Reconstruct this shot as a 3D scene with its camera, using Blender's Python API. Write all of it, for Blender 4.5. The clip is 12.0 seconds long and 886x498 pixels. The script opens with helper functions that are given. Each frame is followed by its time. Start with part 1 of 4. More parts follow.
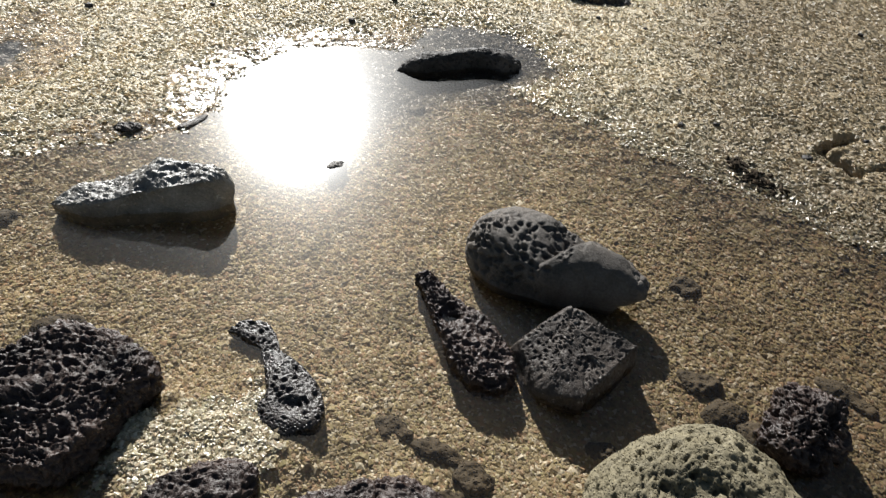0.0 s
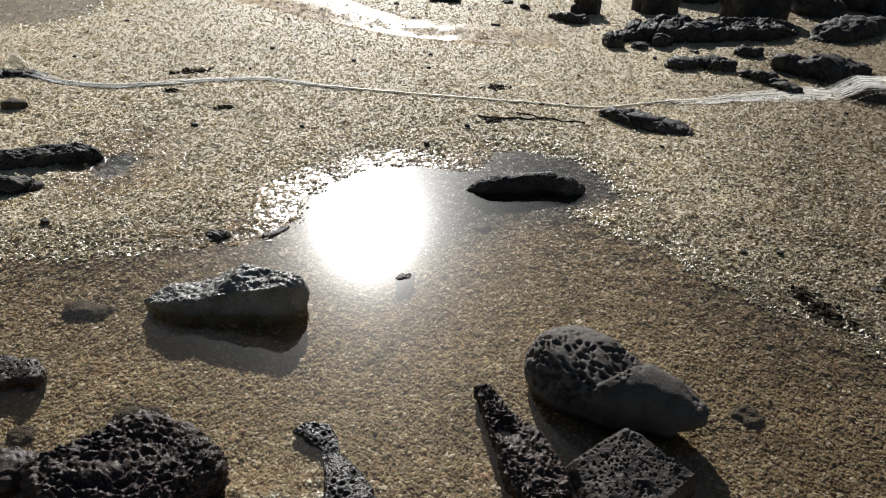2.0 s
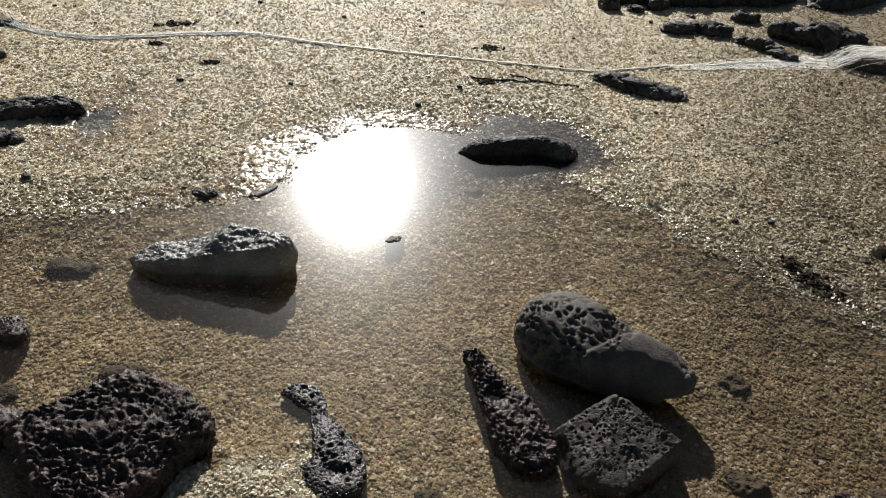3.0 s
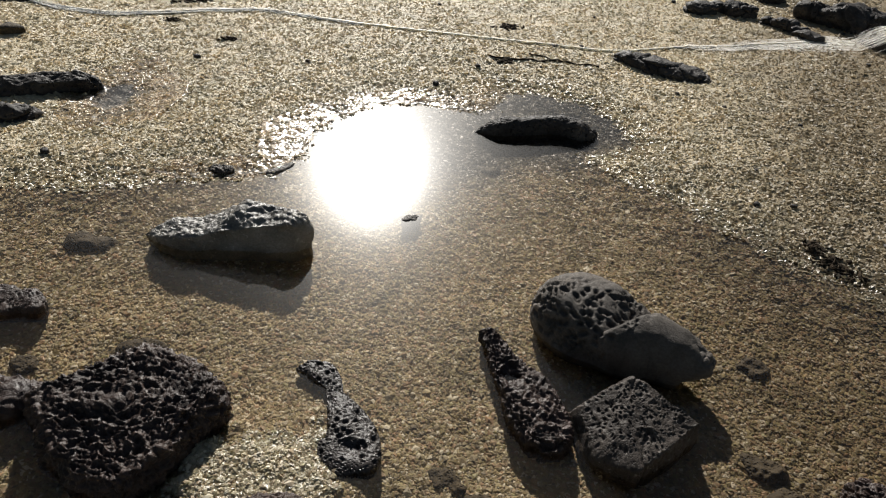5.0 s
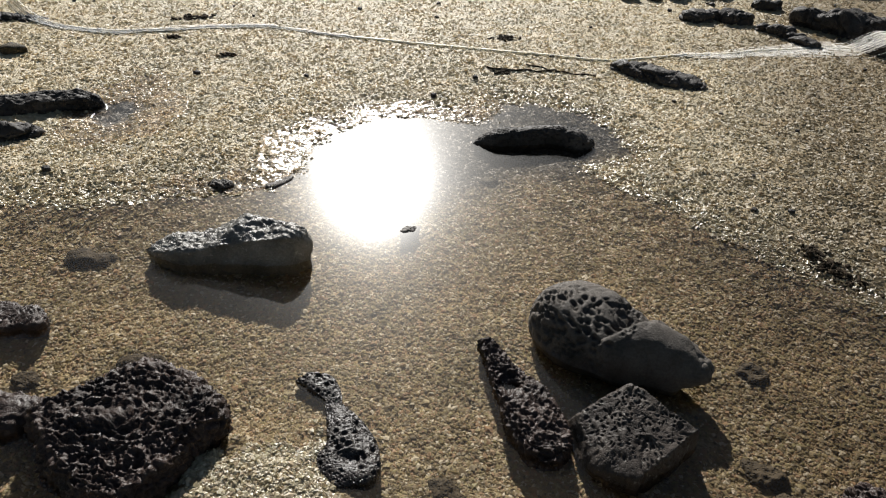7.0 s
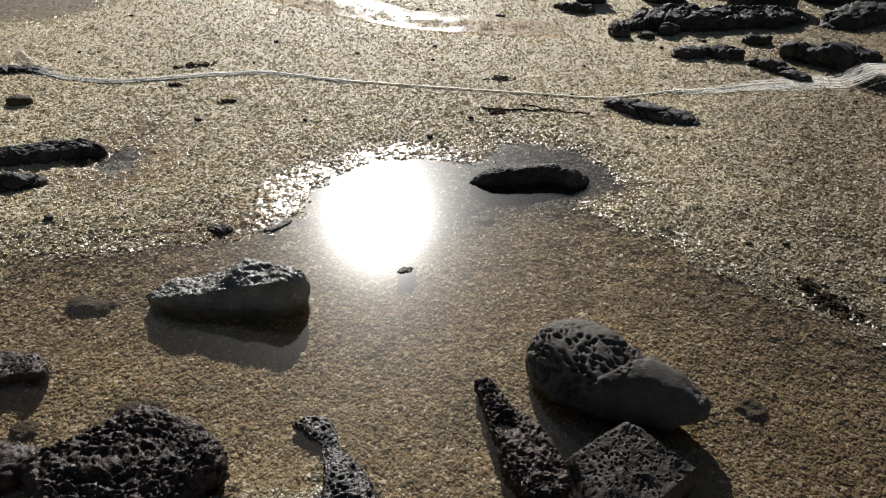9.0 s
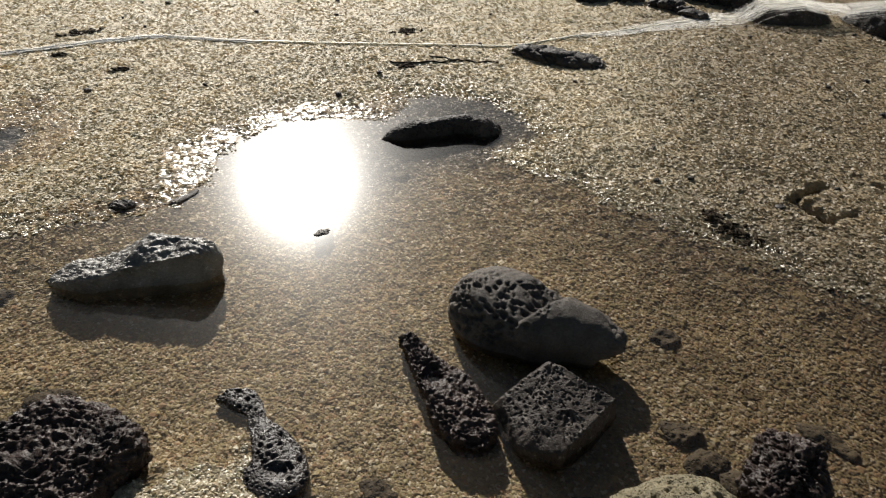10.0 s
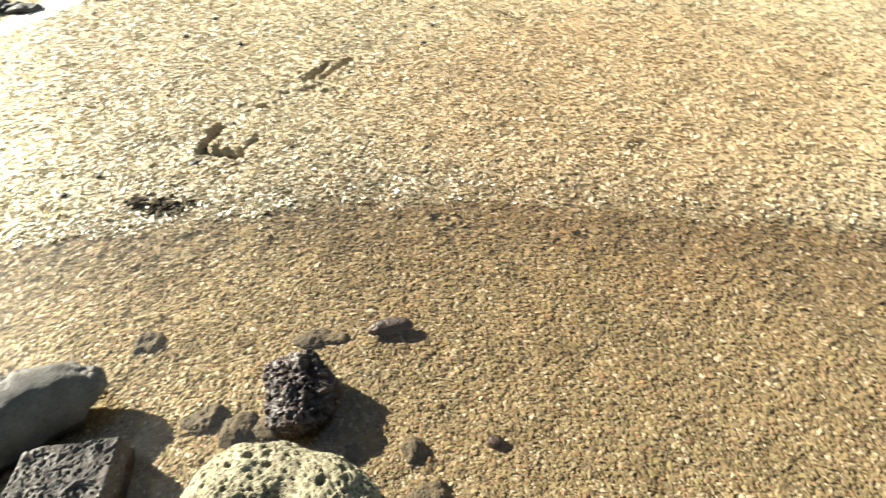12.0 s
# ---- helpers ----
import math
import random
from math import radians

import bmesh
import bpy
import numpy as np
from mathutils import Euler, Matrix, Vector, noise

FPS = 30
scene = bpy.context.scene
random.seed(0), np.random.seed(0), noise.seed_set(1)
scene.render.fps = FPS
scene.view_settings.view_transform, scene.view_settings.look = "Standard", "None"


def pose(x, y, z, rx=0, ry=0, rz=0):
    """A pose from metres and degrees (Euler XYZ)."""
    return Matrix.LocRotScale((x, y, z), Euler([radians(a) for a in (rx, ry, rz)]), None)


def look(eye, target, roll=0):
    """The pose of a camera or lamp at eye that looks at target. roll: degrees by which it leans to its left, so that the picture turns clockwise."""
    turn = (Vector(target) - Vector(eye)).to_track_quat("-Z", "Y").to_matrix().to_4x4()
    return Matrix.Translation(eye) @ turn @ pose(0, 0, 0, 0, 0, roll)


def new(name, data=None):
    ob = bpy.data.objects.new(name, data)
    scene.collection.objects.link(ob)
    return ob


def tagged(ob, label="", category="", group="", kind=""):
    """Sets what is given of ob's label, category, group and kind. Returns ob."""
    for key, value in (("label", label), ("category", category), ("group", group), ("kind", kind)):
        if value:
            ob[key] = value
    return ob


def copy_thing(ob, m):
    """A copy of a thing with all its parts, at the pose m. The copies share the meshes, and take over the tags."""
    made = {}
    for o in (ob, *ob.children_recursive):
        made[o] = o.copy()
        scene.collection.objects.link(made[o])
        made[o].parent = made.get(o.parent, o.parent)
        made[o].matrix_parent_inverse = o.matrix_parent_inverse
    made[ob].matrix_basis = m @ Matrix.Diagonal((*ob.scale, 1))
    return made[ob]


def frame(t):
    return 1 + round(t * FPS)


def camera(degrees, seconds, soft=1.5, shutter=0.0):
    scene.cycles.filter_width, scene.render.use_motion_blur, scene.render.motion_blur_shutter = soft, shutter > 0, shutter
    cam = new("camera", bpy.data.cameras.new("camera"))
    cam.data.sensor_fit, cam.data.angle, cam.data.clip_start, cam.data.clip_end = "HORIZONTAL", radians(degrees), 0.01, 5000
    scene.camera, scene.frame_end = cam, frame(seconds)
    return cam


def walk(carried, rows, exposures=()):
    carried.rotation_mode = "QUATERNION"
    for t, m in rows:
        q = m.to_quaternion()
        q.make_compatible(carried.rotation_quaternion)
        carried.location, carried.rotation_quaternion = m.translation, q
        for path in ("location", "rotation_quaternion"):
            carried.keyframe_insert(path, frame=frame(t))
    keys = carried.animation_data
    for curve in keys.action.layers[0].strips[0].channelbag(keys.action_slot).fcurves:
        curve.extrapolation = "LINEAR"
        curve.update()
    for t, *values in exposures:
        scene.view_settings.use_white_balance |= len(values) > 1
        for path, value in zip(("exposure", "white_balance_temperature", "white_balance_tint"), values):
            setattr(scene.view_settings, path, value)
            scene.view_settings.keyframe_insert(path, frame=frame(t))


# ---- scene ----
# A tide pool on a coarse shell-sand beach, dark lava stones in the shallow water, low sun ahead.
cam = camera(66.4, 12.0, soft=1.15, shutter=0.2)
PATH = [
    (0, (0.025, 0.078, 0.887), (-0.01, 1.596, -0.415), 4.3),
    (0.5, (0.015, 0.072, 0.906), (-0.133, 1.66, -0.301), 4.2),
    (1, (0.021, 0.058, 0.915), (-0.197, 1.678, -0.237), 3.7),
    (1.5, (0.023, 0.048, 0.925), (-0.238, 1.711, -0.155), 3.1),
    (2, (0.03, 0.033, 0.928), (-0.226, 1.718, -0.119), 2.7),
    (2.5, (0.026, 0.031, 0.923), (-0.199, 1.701, -0.154), 4.0),
    (3, (0.019, 0.046, 0.918), (-0.184, 1.68, -0.217), 4.6),
    (3.2, (0.016, 0.048, 0.922), (-0.207, 1.683, -0.209), 4.3),
    (4.8, (0.016, 0.05, 0.902), (-0.218, 1.657, -0.266), 4.3),
    (5, (0.014, 0.049, 0.905), (-0.222, 1.647, -0.274), 4.6),
    (5.5, (0.018, 0.043, 0.908), (-0.216, 1.662, -0.243), 4.7),
    (6, (0.026, 0.042, 0.91), (-0.216, 1.662, -0.239), 3.4),
    (6.5, (0.026, 0.046, 0.91), (-0.227, 1.668, -0.232), 3.2),
    (7, (0.028, 0.045, 0.909), (-0.225, 1.659, -0.244), 3.4),
    (7.5, (0.03, 0.046, 0.912), (-0.212, 1.672, -0.227), 3.4),
    (7.7, (0.029, 0.05, 0.92), (-0.211, 1.688, -0.202), 3.6),
    (9.3, (0.053, 0.043, 0.927), (-0.226, 1.712, -0.138), 1.4),
    (9.5, (0.055, 0.048, 0.927), (-0.165, 1.708, -0.167), 1.7),
    (10, (0.071, 0.052, 0.916), (0.012, 1.678, -0.247), 1.5),
    (10.5, (0.102, 0.043, 0.92), (0.282, 1.627, -0.287), 1.0),
    (11, (0.135, 0.028, 0.926), (0.537, 1.564, -0.29), -0.3),
    (11.5, (0.187, 0.023, 0.921), (0.923, 1.448, -0.274), -1.2),
    (12, (0.248, 0.023, 0.903), (1.35, 1.142, -0.336), -2.9),
]
EXPOSURES = [
    (0.0, 0.90, 6100, 9), (0.5, 0.56, 6100, 10), (1.5, 0.36, 6050, 10), (2.5, 0.28, 6100, 10), (3.2, 0.42, 6200, 10), (4.8, 0.32, 6300, 10), (5.0, 0.32, 6350, 10), (5.5, 0.52, 6300, 10), (6.5, 0.46, 6250, 10), (7.5, 0.46, 6250, 10), (9.5, 0.09, 6200, 10),
    (10.0, 0.34, 6450, 10), (10.5, 0.42, 6700, 11), (11.0, 0.68, 7050, 11), (11.5, 1.02, 7200, 10), (11.7, 1.46, 7000, 7), (11.9, 2.28, 6700, 3), (12.0, 2.58, 6600, 1)]
walk(cam, [(t, look(eye, target, roll)) for t, eye, target, roll in PATH], EXPOSURES)

# ---- light ----
SUN_ELEVATION, SUN_AZIMUTH = 29.9, -16.0
world = bpy.data.worlds.new("sky")
scene.world = world
world.use_nodes = True
sky = world.node_tree.nodes.new("ShaderNodeTexSky")
sky.sky_type, sky.sun_disc = "NISHITA", False
sky.sun_elevation, sky.sun_rotation = radians(SUN_ELEVATION), radians(SUN_AZIMUTH)
sky.dust_density, sky.air_density = 1.0, 1.5
world.node_tree.nodes["Background"].inputs["Strength"].default_value = 0.023
world.node_tree.links.new(sky.outputs[0], world.node_tree.nodes["Background"].inputs["Color"])
sun = new("sun", bpy.data.lights.new("sun", "SUN"))
sun.data.energy, sun.data.angle, sun.data.color = 4.5, radians(0.53), (1.0, 0.95, 0.87)
sa, se = radians(SUN_AZIMUTH), radians(SUN_ELEVATION)
toward_sun = Vector((math.sin(sa) * math.cos(se), math.cos(sa) * math.cos(se), math.sin(se)))
sun.matrix_world = look(toward_sun * 20, (0, 0, 0))

# ---- noise for shapes ----


def hashed(i, j, k, seed):
    """A number from 0 to 1 for each whole-number cell."""
    n = (i * 374761393 + j * 668265263 + k * 2147483647 + seed * 1274126177) & 0xFFFFFFFF
    n = ((n ^ (n >> 13)) * 1274126177) & 0xFFFFFFFF
    n = ((n ^ (n >> 16)) * 2246822519) & 0xFFFFFFFF
    return ((n ^ (n >> 15)) & 0xFFFFFF) / 16777215.0


def smooth_noise(p, seed=0):
    """Value noise, -1 to 1, at the rows of p."""
    base = np.floor(p).astype(np.int64)
    f = p - base
    f = f * f * (3 - 2 * f)
    total = 0
    for a in (0, 1):
        for b in (0, 1):
            for c in (0, 1):
                w = (f[:, 0] if a else 1 - f[:, 0]) * (f[:, 1] if b else 1 - f[:, 1]) * (f[:, 2] if c else 1 - f[:, 2])
                total = total + w * hashed(base[:, 0] + a, base[:, 1] + b, base[:, 2] + c, seed)
    return 2 * total - 1


def layered(p, octaves=4, seed=0, gain=0.5):
    total, size = 0, 1.0
    for n in range(octaves):
        total = total + size * smooth_noise(p * 2.03 ** n + 17.3 * n, seed + n)
        size *= gain
    return total


def cells(p, seed=0):
    """Distances to the nearest and second nearest of one random point a cell."""
    base = np.floor(p).astype(np.int64)
    first = np.full(len(p), 9.0)
    second = first.copy()
    for a in (-1, 0, 1):
        for b in (-1, 0, 1):
            for c in (-1, 0, 1):
                i, j, k = base[:, 0] + a, base[:, 1] + b, base[:, 2] + c
                q = np.stack([i + hashed(i, j, k, seed), j + hashed(i, j, k, seed + 71), k + hashed(i, j, k, seed + 143)], 1)
                d = np.linalg.norm(p - q, axis=1)
                second = np.minimum(second, np.maximum(d, first))
                first = np.minimum(first, d)
    return first, second


def step(a, b, x):
    x = np.clip((x - a) / (b - a), 0, 1)
    return x * x * (3 - 2 * x)


def mesh_of(name, verts, faces, smooth=True):
    """A mesh from arrays of places and of corners, all faces with the same number of corners."""
    me = bpy.data.meshes.new(name)
    faces = np.asarray(faces, np.int32)
    count, corners = faces.shape
    me.vertices.add(len(verts))
    me.vertices.foreach_set("co", np.asarray(verts, np.float32).ravel())
    me.loops.add(count * corners)
    me.loops.foreach_set("vertex_index", faces.ravel())
    me.polygons.add(count)
    me.polygons.foreach_set("loop_start", np.arange(count, dtype=np.int32) * corners)
    me.polygons.foreach_set("use_smooth", np.full(count, smooth))
    me.update(calc_edges=True)
    return me


# ---- materials ----


class Paint:
    """A node material on a Principled surface."""

    def __init__(self, name):
        self.mat = bpy.data.materials.new(name)
        self.mat.use_nodes = True
        self.nodes, self.links = self.mat.node_tree.nodes, self.mat.node_tree.links
        self.surface = self.nodes["Principled BSDF"]
        self.out = self.nodes["Material Output"]
        self.place = self.node("ShaderNodeTexCoord").outputs["Object"]

    def node(self, kind, sockets=(), **settings):
        n = self.nodes.new(kind)
        for key, value in settings.items():
            setattr(n, key, value)
        for key, value in dict(sockets).items():
            if isinstance(value, bpy.types.NodeSocket):
                self.links.new(value, n.inputs[key])
            else:
                n.inputs[key].default_value = value
        return n

    def put(self, key, value):
        if isinstance(value, bpy.types.NodeSocket):
            self.links.new(value, self.surface.inputs[key])
        else:
            self.surface.inputs[key].default_value = value

    def noise(self, scale, detail=4, rough=0.55, where=None):
        return self.node("ShaderNodeTexNoise", {"Vector": where or self.place, "Scale": scale, "Detail": detail, "Roughness": rough}).outputs["Fac"]

    def voronoi(self, scale, feature="F1", rand=1.0, where=None):
        return self.node("ShaderNodeTexVoronoi", {"Vector": where or self.place, "Scale": scale, "Randomness": rand}, feature=feature)

    def ramp(self, value, stops, mode="LINEAR"):
        n = self.node("ShaderNodeValToRGB", {"Fac": value})
        n.color_ramp.interpolation = mode
        while len(n.color_ramp.elements) < len(stops):
            n.color_ramp.elements.new(1.0)
        for e, (pos, col) in zip(n.color_ramp.elements, stops):
            e.position = pos
            e.color = (*col, 1) if isinstance(col, tuple) else (col, col, col, 1)
        return n.outputs["Color"]

    def mix(self, fac, a, b, blend="MIX"):
        n = self.node("ShaderNodeMix", data_type="RGBA", blend_type=blend)
        for socket, value in ((n.inputs[0], fac), (n.inputs[6], a), (n.inputs[7], b)):
            if isinstance(value, bpy.types.NodeSocket):
                self.links.new(value, socket)
            else:
                socket.default_value = (*value, 1) if isinstance(value, tuple) else value
        return n.outputs[2]

    def math(self, op, a, b=0.0):
        n = self.node("ShaderNodeMath", operation=op)
        for socket, value in zip(n.inputs, (a, b)):
            if isinstance(value, bpy.types.NodeSocket):
                self.links.new(value, socket)
            else:
                socket.default_value = value
        return n.outputs[0]

    def bump(self, height, strength, distance, below=None):
        sockets = {"Height": height, "Strength": strength, "Distance": distance}
        if below is not None:
            sockets["Normal"] = below
        return self.node("ShaderNodeBump", sockets).outputs["Normal"]


GRAIN_COLOURS = [
    (0.0, (0.13, 0.11, 0.08)), (0.03, (0.24, 0.195, 0.12)), (0.15, (0.35, 0.29, 0.165)), (0.30, (0.44, 0.385, 0.215)), (0.45, (0.40, 0.295, 0.20)),
    (0.56, (0.30, 0.26, 0.19)), (0.66, (0.54, 0.475, 0.32)), (0.78, (0.46, 0.31, 0.20)), (0.86, (0.38, 0.36, 0.19)), (0.90, (0.86, 0.81, 0.68)),
]


def wetness(p):
    """1 where sand lies a few millimetres over the water and is soaked, 0 higher up."""
    z = p.node("ShaderNodeSeparateXYZ", {0: p.node("ShaderNodeNewGeometry").outputs["Position"]}).outputs["Z"]
    return p.ramp(p.math("MULTIPLY", z, 40.0), [(0.20, 1.0), (0.62, 0.0)])


def bleached(p, colour):
    """Grit that lies higher up the beach is drier and paler."""
    z = p.node("ShaderNodeSeparateXYZ", {0: p.node("ShaderNodeNewGeometry").outputs["Position"]}).outputs["Z"]
    return p.mix(p.ramp(p.math("MULTIPLY", z, 20.0), [(0.0, 0.16), (0.08, 0.38), (0.40, 0.64)]), colour, (0.88, 0.77, 0.56))


def bare(p):
    """0 under water, where sand loses its shine, 1 above it."""
    z = p.node("ShaderNodeSeparateXYZ", {0: p.node("ShaderNodeNewGeometry").outputs["Position"]}).outputs["Z"]
    return p.ramp(p.math("ADD", p.math("MULTIPLY", z, 100.0), 0.5), [(0.3, 0.08), (0.6, 1.0)])


def stained_and_dimmed(p, colour):
    """Sand with a broad red-brown stain beside the pool, painted dimmer towards that side for weaker sunlight, and grey
    in the still bay and the puddle: silt, and in the puddle painted sky reflection too.
    """
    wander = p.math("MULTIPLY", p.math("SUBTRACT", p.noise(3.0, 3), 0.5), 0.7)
    colour = p.mix(1.0, colour, p.ramp(p.noise(11.0, 5, 0.65), [(0.32, (0.74, 0.74, 0.68)), (0.50, (1.0, 1.0, 0.98)), (0.68, (1.06, 1.03, 0.97))]), "MULTIPLY")

    def far_from(x, y):
        return p.node("ShaderNodeVectorMath", {0: p.place, 1: (x, y, 0.0)}, operation="DISTANCE").outputs["Value"]

    brown = p.ramp(p.math("ADD", far_from(1.9, 0.9), wander), [(0.45, 1.0), (1.2, 0.0)])
    # weaker light on the side turned from the sun, put into the colour
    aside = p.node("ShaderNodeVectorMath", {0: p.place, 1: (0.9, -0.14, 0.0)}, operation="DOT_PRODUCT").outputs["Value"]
    dim_side = p.ramp(p.math("ADD", aside, p.math("MULTIPLY", wander, 1.1)), [(-0.34, 0.0), (0.58, 1.0)])
    colour = p.mix(dim_side, colour, p.mix(1.0, colour, (0.53, 0.495, 0.455), "MULTIPLY"))
    colour = p.mix(brown, colour, p.mix(1.0, colour, (0.93, 0.84, 0.76), "MULTIPLY"))
    bay = p.math("MINIMUM", far_from(0.04, 2.05), p.math("SUBTRACT", far_from(-0.38, 1.88), 0.05))
    # puddle bed painted blue-grey: reflected sky together with settled silt
    pale = p.ramp(far_from(-1.285, 1.775), [(0.08, 0.85), (0.12, 0.0)])
    colour = p.mix(p.math("MULTIPLY", pale, p.math("SUBTRACT", 1.0, bare(p))), colour, (0.33, 0.35, 0.37))
    silt = p.ramp(p.math("ADD", bay, p.math("MULTIPLY", wander, 0.3)), [(0.20, 1.0), (0.36, 0.0)])
    silt = p.math("MULTIPLY", silt, p.math("SUBTRACT", 1.0, bare(p)))
    return p.mix(silt, colour, p.mix(0.6, p.mix(1.0, colour, (0.34, 0.36, 0.40), "MULTIPLY"), (0.10, 0.10, 0.105)))


def sand_material():
    p = Paint("shell_sand")
    big = p.noise(0.9, 3)
    mid = p.noise(7.0, 4)
    grains = p.voronoi(170.0)
    fine = p.voronoi(420.0)
    pick = p.node("ShaderNodeSeparateColor", {"Color": grains.outputs["Color"]}).outputs[0]
    pick2 = p.node("ShaderNodeSeparateColor", {"Color": fine.outputs["Color"]}).outputs[1]
    colour = p.mix(0.35, p.ramp(pick, GRAIN_COLOURS, "CONSTANT"), p.ramp(pick2, GRAIN_COLOURS, "CONSTANT"))
    tint = p.ramp(mid, [(0.3, (0.72, 0.66, 0.60)), (0.55, (1.0, 1.0, 1.0)), (0.8, (1.05, 0.96, 0.82))])
    colour = p.mix(0.8, colour, tint, "MULTIPLY")
    colour = p.mix(p.ramp(big, [(0.35, 0.0), (0.7, 0.35)]), colour, (0.34, 0.28, 0.18))
    colour = bleached(p, colour)
    p.put("Base Color", stained_and_dimmed(p, p.mix(1.0, colour, (0.88, 0.86, 0.83), "MULTIPLY")))
    p.put("Roughness", p.mix(wetness(p), p.ramp(p.noise(60.0, 3), [(0.3, 0.36), (0.7, 0.62)]), (0.2, 0.2, 0.2)))
    p.put("Specular IOR Level", p.math("MULTIPLY", bare(p), 0.18))
    normal = p.bump(p.math("MULTIPLY", grains.outputs["Distance"], -1.0), 0.5, 0.004)
    normal = p.bump(fine.outputs["Distance"], 0.4, 0.0025, normal)
    p.put("Normal", normal)
    return p.mat


def grain_material():
    p = Paint("shell_grains")
    island = p.node("ShaderNodeNewGeometry").outputs["Random Per Island"]
    colour = p.ramp(island, GRAIN_COLOURS, "CONSTANT")
    colour = p.mix(0.5, colour, p.ramp(p.noise(500.0, 2), [(0.3, 0.6), (0.7, 1.0)]), "MULTIPLY")
    colour = bleached(p, colour)
    colour = stained_and_dimmed(p, colour)
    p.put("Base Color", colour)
    p.put("Roughness", p.mix(wetness(p), (0.46, 0.46, 0.46), (0.27, 0.27, 0.27)))
    p.put("Specular IOR Level", p.math("MULTIPLY", bare(p), p.mix(wetness(p), (0.42, 0.42, 0.42), (0.8, 0.8, 0.8))))
    p.put("Normal", p.bump(p.noise(900.0, 2), 0.4, 0.001))
    # thin shell flakes glow a little when the sun stands behind them
    thin = p.node("ShaderNodeBsdfTranslucent", {"Color": colour})
    both = p.node("ShaderNodeMixShader", {0: 0.28, 1: p.surface.outputs[0], 2: thin.outputs[0]})
    p.links.new(both.outputs[0], p.out.inputs["Surface"])
    return p.mat


def water_material():
    """Clear shallow water: the bed shows through, tinted; fine ripples spread the sun's reflection."""
    p = Paint("pool_water")
    p.nodes.remove(p.surface)
    ripple = p.bump(p.noise(9.0, 2), 0.10, 0.01)
    ripple = p.bump(p.noise(70.0, 2), 0.05, 0.002, ripple)
    through_it = p.node("ShaderNodeBsdfTransparent", {"Color": (0.80, 0.738, 0.67, 1)})
    sharp = p.node("ShaderNodeBsdfGlossy", {"Color": (1, 1, 1, 1), "Roughness": 0.06, "Normal": ripple})
    along = p.node("ShaderNodeCombineXYZ", {"X": math.sin(sa), "Y": math.cos(sa)})
    broad = p.node("ShaderNodeBsdfAnisotropic", {"Color": (1, 1, 1, 1), "Roughness": 0.168, "Anisotropy": 0.29, "Tangent": along.outputs[0]})
    haze = p.node("ShaderNodeBsdfGlossy", {"Color": (1, 1, 1, 1), "Roughness": 0.37})
    gloss = p.node("ShaderNodeMixShader", {0: 0.32, 1: sharp.outputs[0], 2: broad.outputs[0]})
    gloss = p.node("ShaderNodeMixShader", {0: 0.15, 1: gloss.outputs[0], 2: haze.outputs[0]})
    fresnel = p.node("ShaderNodeFresnel", {"IOR": 1.38}).outputs[0]
    both = p.node("ShaderNodeMixShader", {0: fresnel, 1: through_it.outputs[0], 2: gloss.outputs[0]})
    p.links.new(both.outputs[0], p.out.inputs["Surface"])
    return p.mat


def stone_material(name, dark, light, rough=(0.3, 0.6), pores=260.0, pore_depth=0.003, speck=0.0, gloss=0.28):
    p = Paint(name)
    patches = p.noise(14.0, 5)
    grain = p.noise(220.0, 4, 0.65)
    colour = p.mix(p.ramp(patches, [(0.3, 0.0), (0.7, 1.0)]), dark, light)
    colour = p.mix(0.7, colour, p.ramp(grain, [(0.25, 0.45), (0.7, 1.15)]), "MULTIPLY")
    if speck:
        colour = p.mix(p.ramp(p.noise(95.0, 2), [(0.64, 0.0), (0.70, speck)]), colour, (0.55, 0.52, 0.46))
    p.put("Base Color", colour)
    p.put("Roughness", p.ramp(p.noise(45.0, 4), [(0.3, rough[0]), (0.7, rough[1])]))
    p.put("Specular IOR Level", gloss)
    holes = p.voronoi(pores).outputs["Distance"]
    normal = p.bump(p.ramp(holes, [(0.12, 0.0), (0.4, 1.0)]), 0.8, pore_depth)
    normal = p.bump(grain, 0.7, 0.002, normal)
    p.put("Normal", normal)
    return p.mat


SAND, GRAINS, WATER = sand_material(), grain_material(), water_material()
LAVA = stone_material("wet_lava", (0.018, 0.0115, 0.0100), (0.086, 0.057, 0.046), (0.30, 0.58), 300.0, 0.0015, 0.0, 0.3)
BASALT = stone_material("grey_basalt", (0.034, 0.027, 0.0235), (0.120, 0.097, 0.080), (0.45, 0.7), 300.0, 0.002, 0.3)
SMOOTH_STONE = stone_material("worn_grey_stone", (0.065, 0.057, 0.050), (0.165, 0.142, 0.121), (0.55, 0.8), 420.0, 0.0012)
PALE_STONE = stone_material("pale_porous_stone", (0.15, 0.128, 0.078), (0.26, 0.225, 0.143), (0.6, 0.85), 230.0, 0.006)
CRUSTED = stone_material("salt_crusted_basalt", (0.09, 0.084, 0.076), (0.32, 0.30, 0.265), (0.30, 0.52), 200.0, 0.002, 0.6, 0.5)
WET_STONE = stone_material("wet_dark_stone", (0.018, 0.015, 0.014), (0.060, 0.050, 0.044), (0.22, 0.45), 200.0, 0.003, 0.0, 0.38)
DRY_LAVA = stone_material("dry_lava", (0.026, 0.022, 0.021), (0.10, 0.088, 0.080), (0.5, 0.8), 90.0, 0.012)
SUNK_STONE = stone_material("sunken_stone", (0.045, 0.037, 0.023), (0.135, 0.105, 0.064), (0.7, 0.9), 160.0, 0.006)


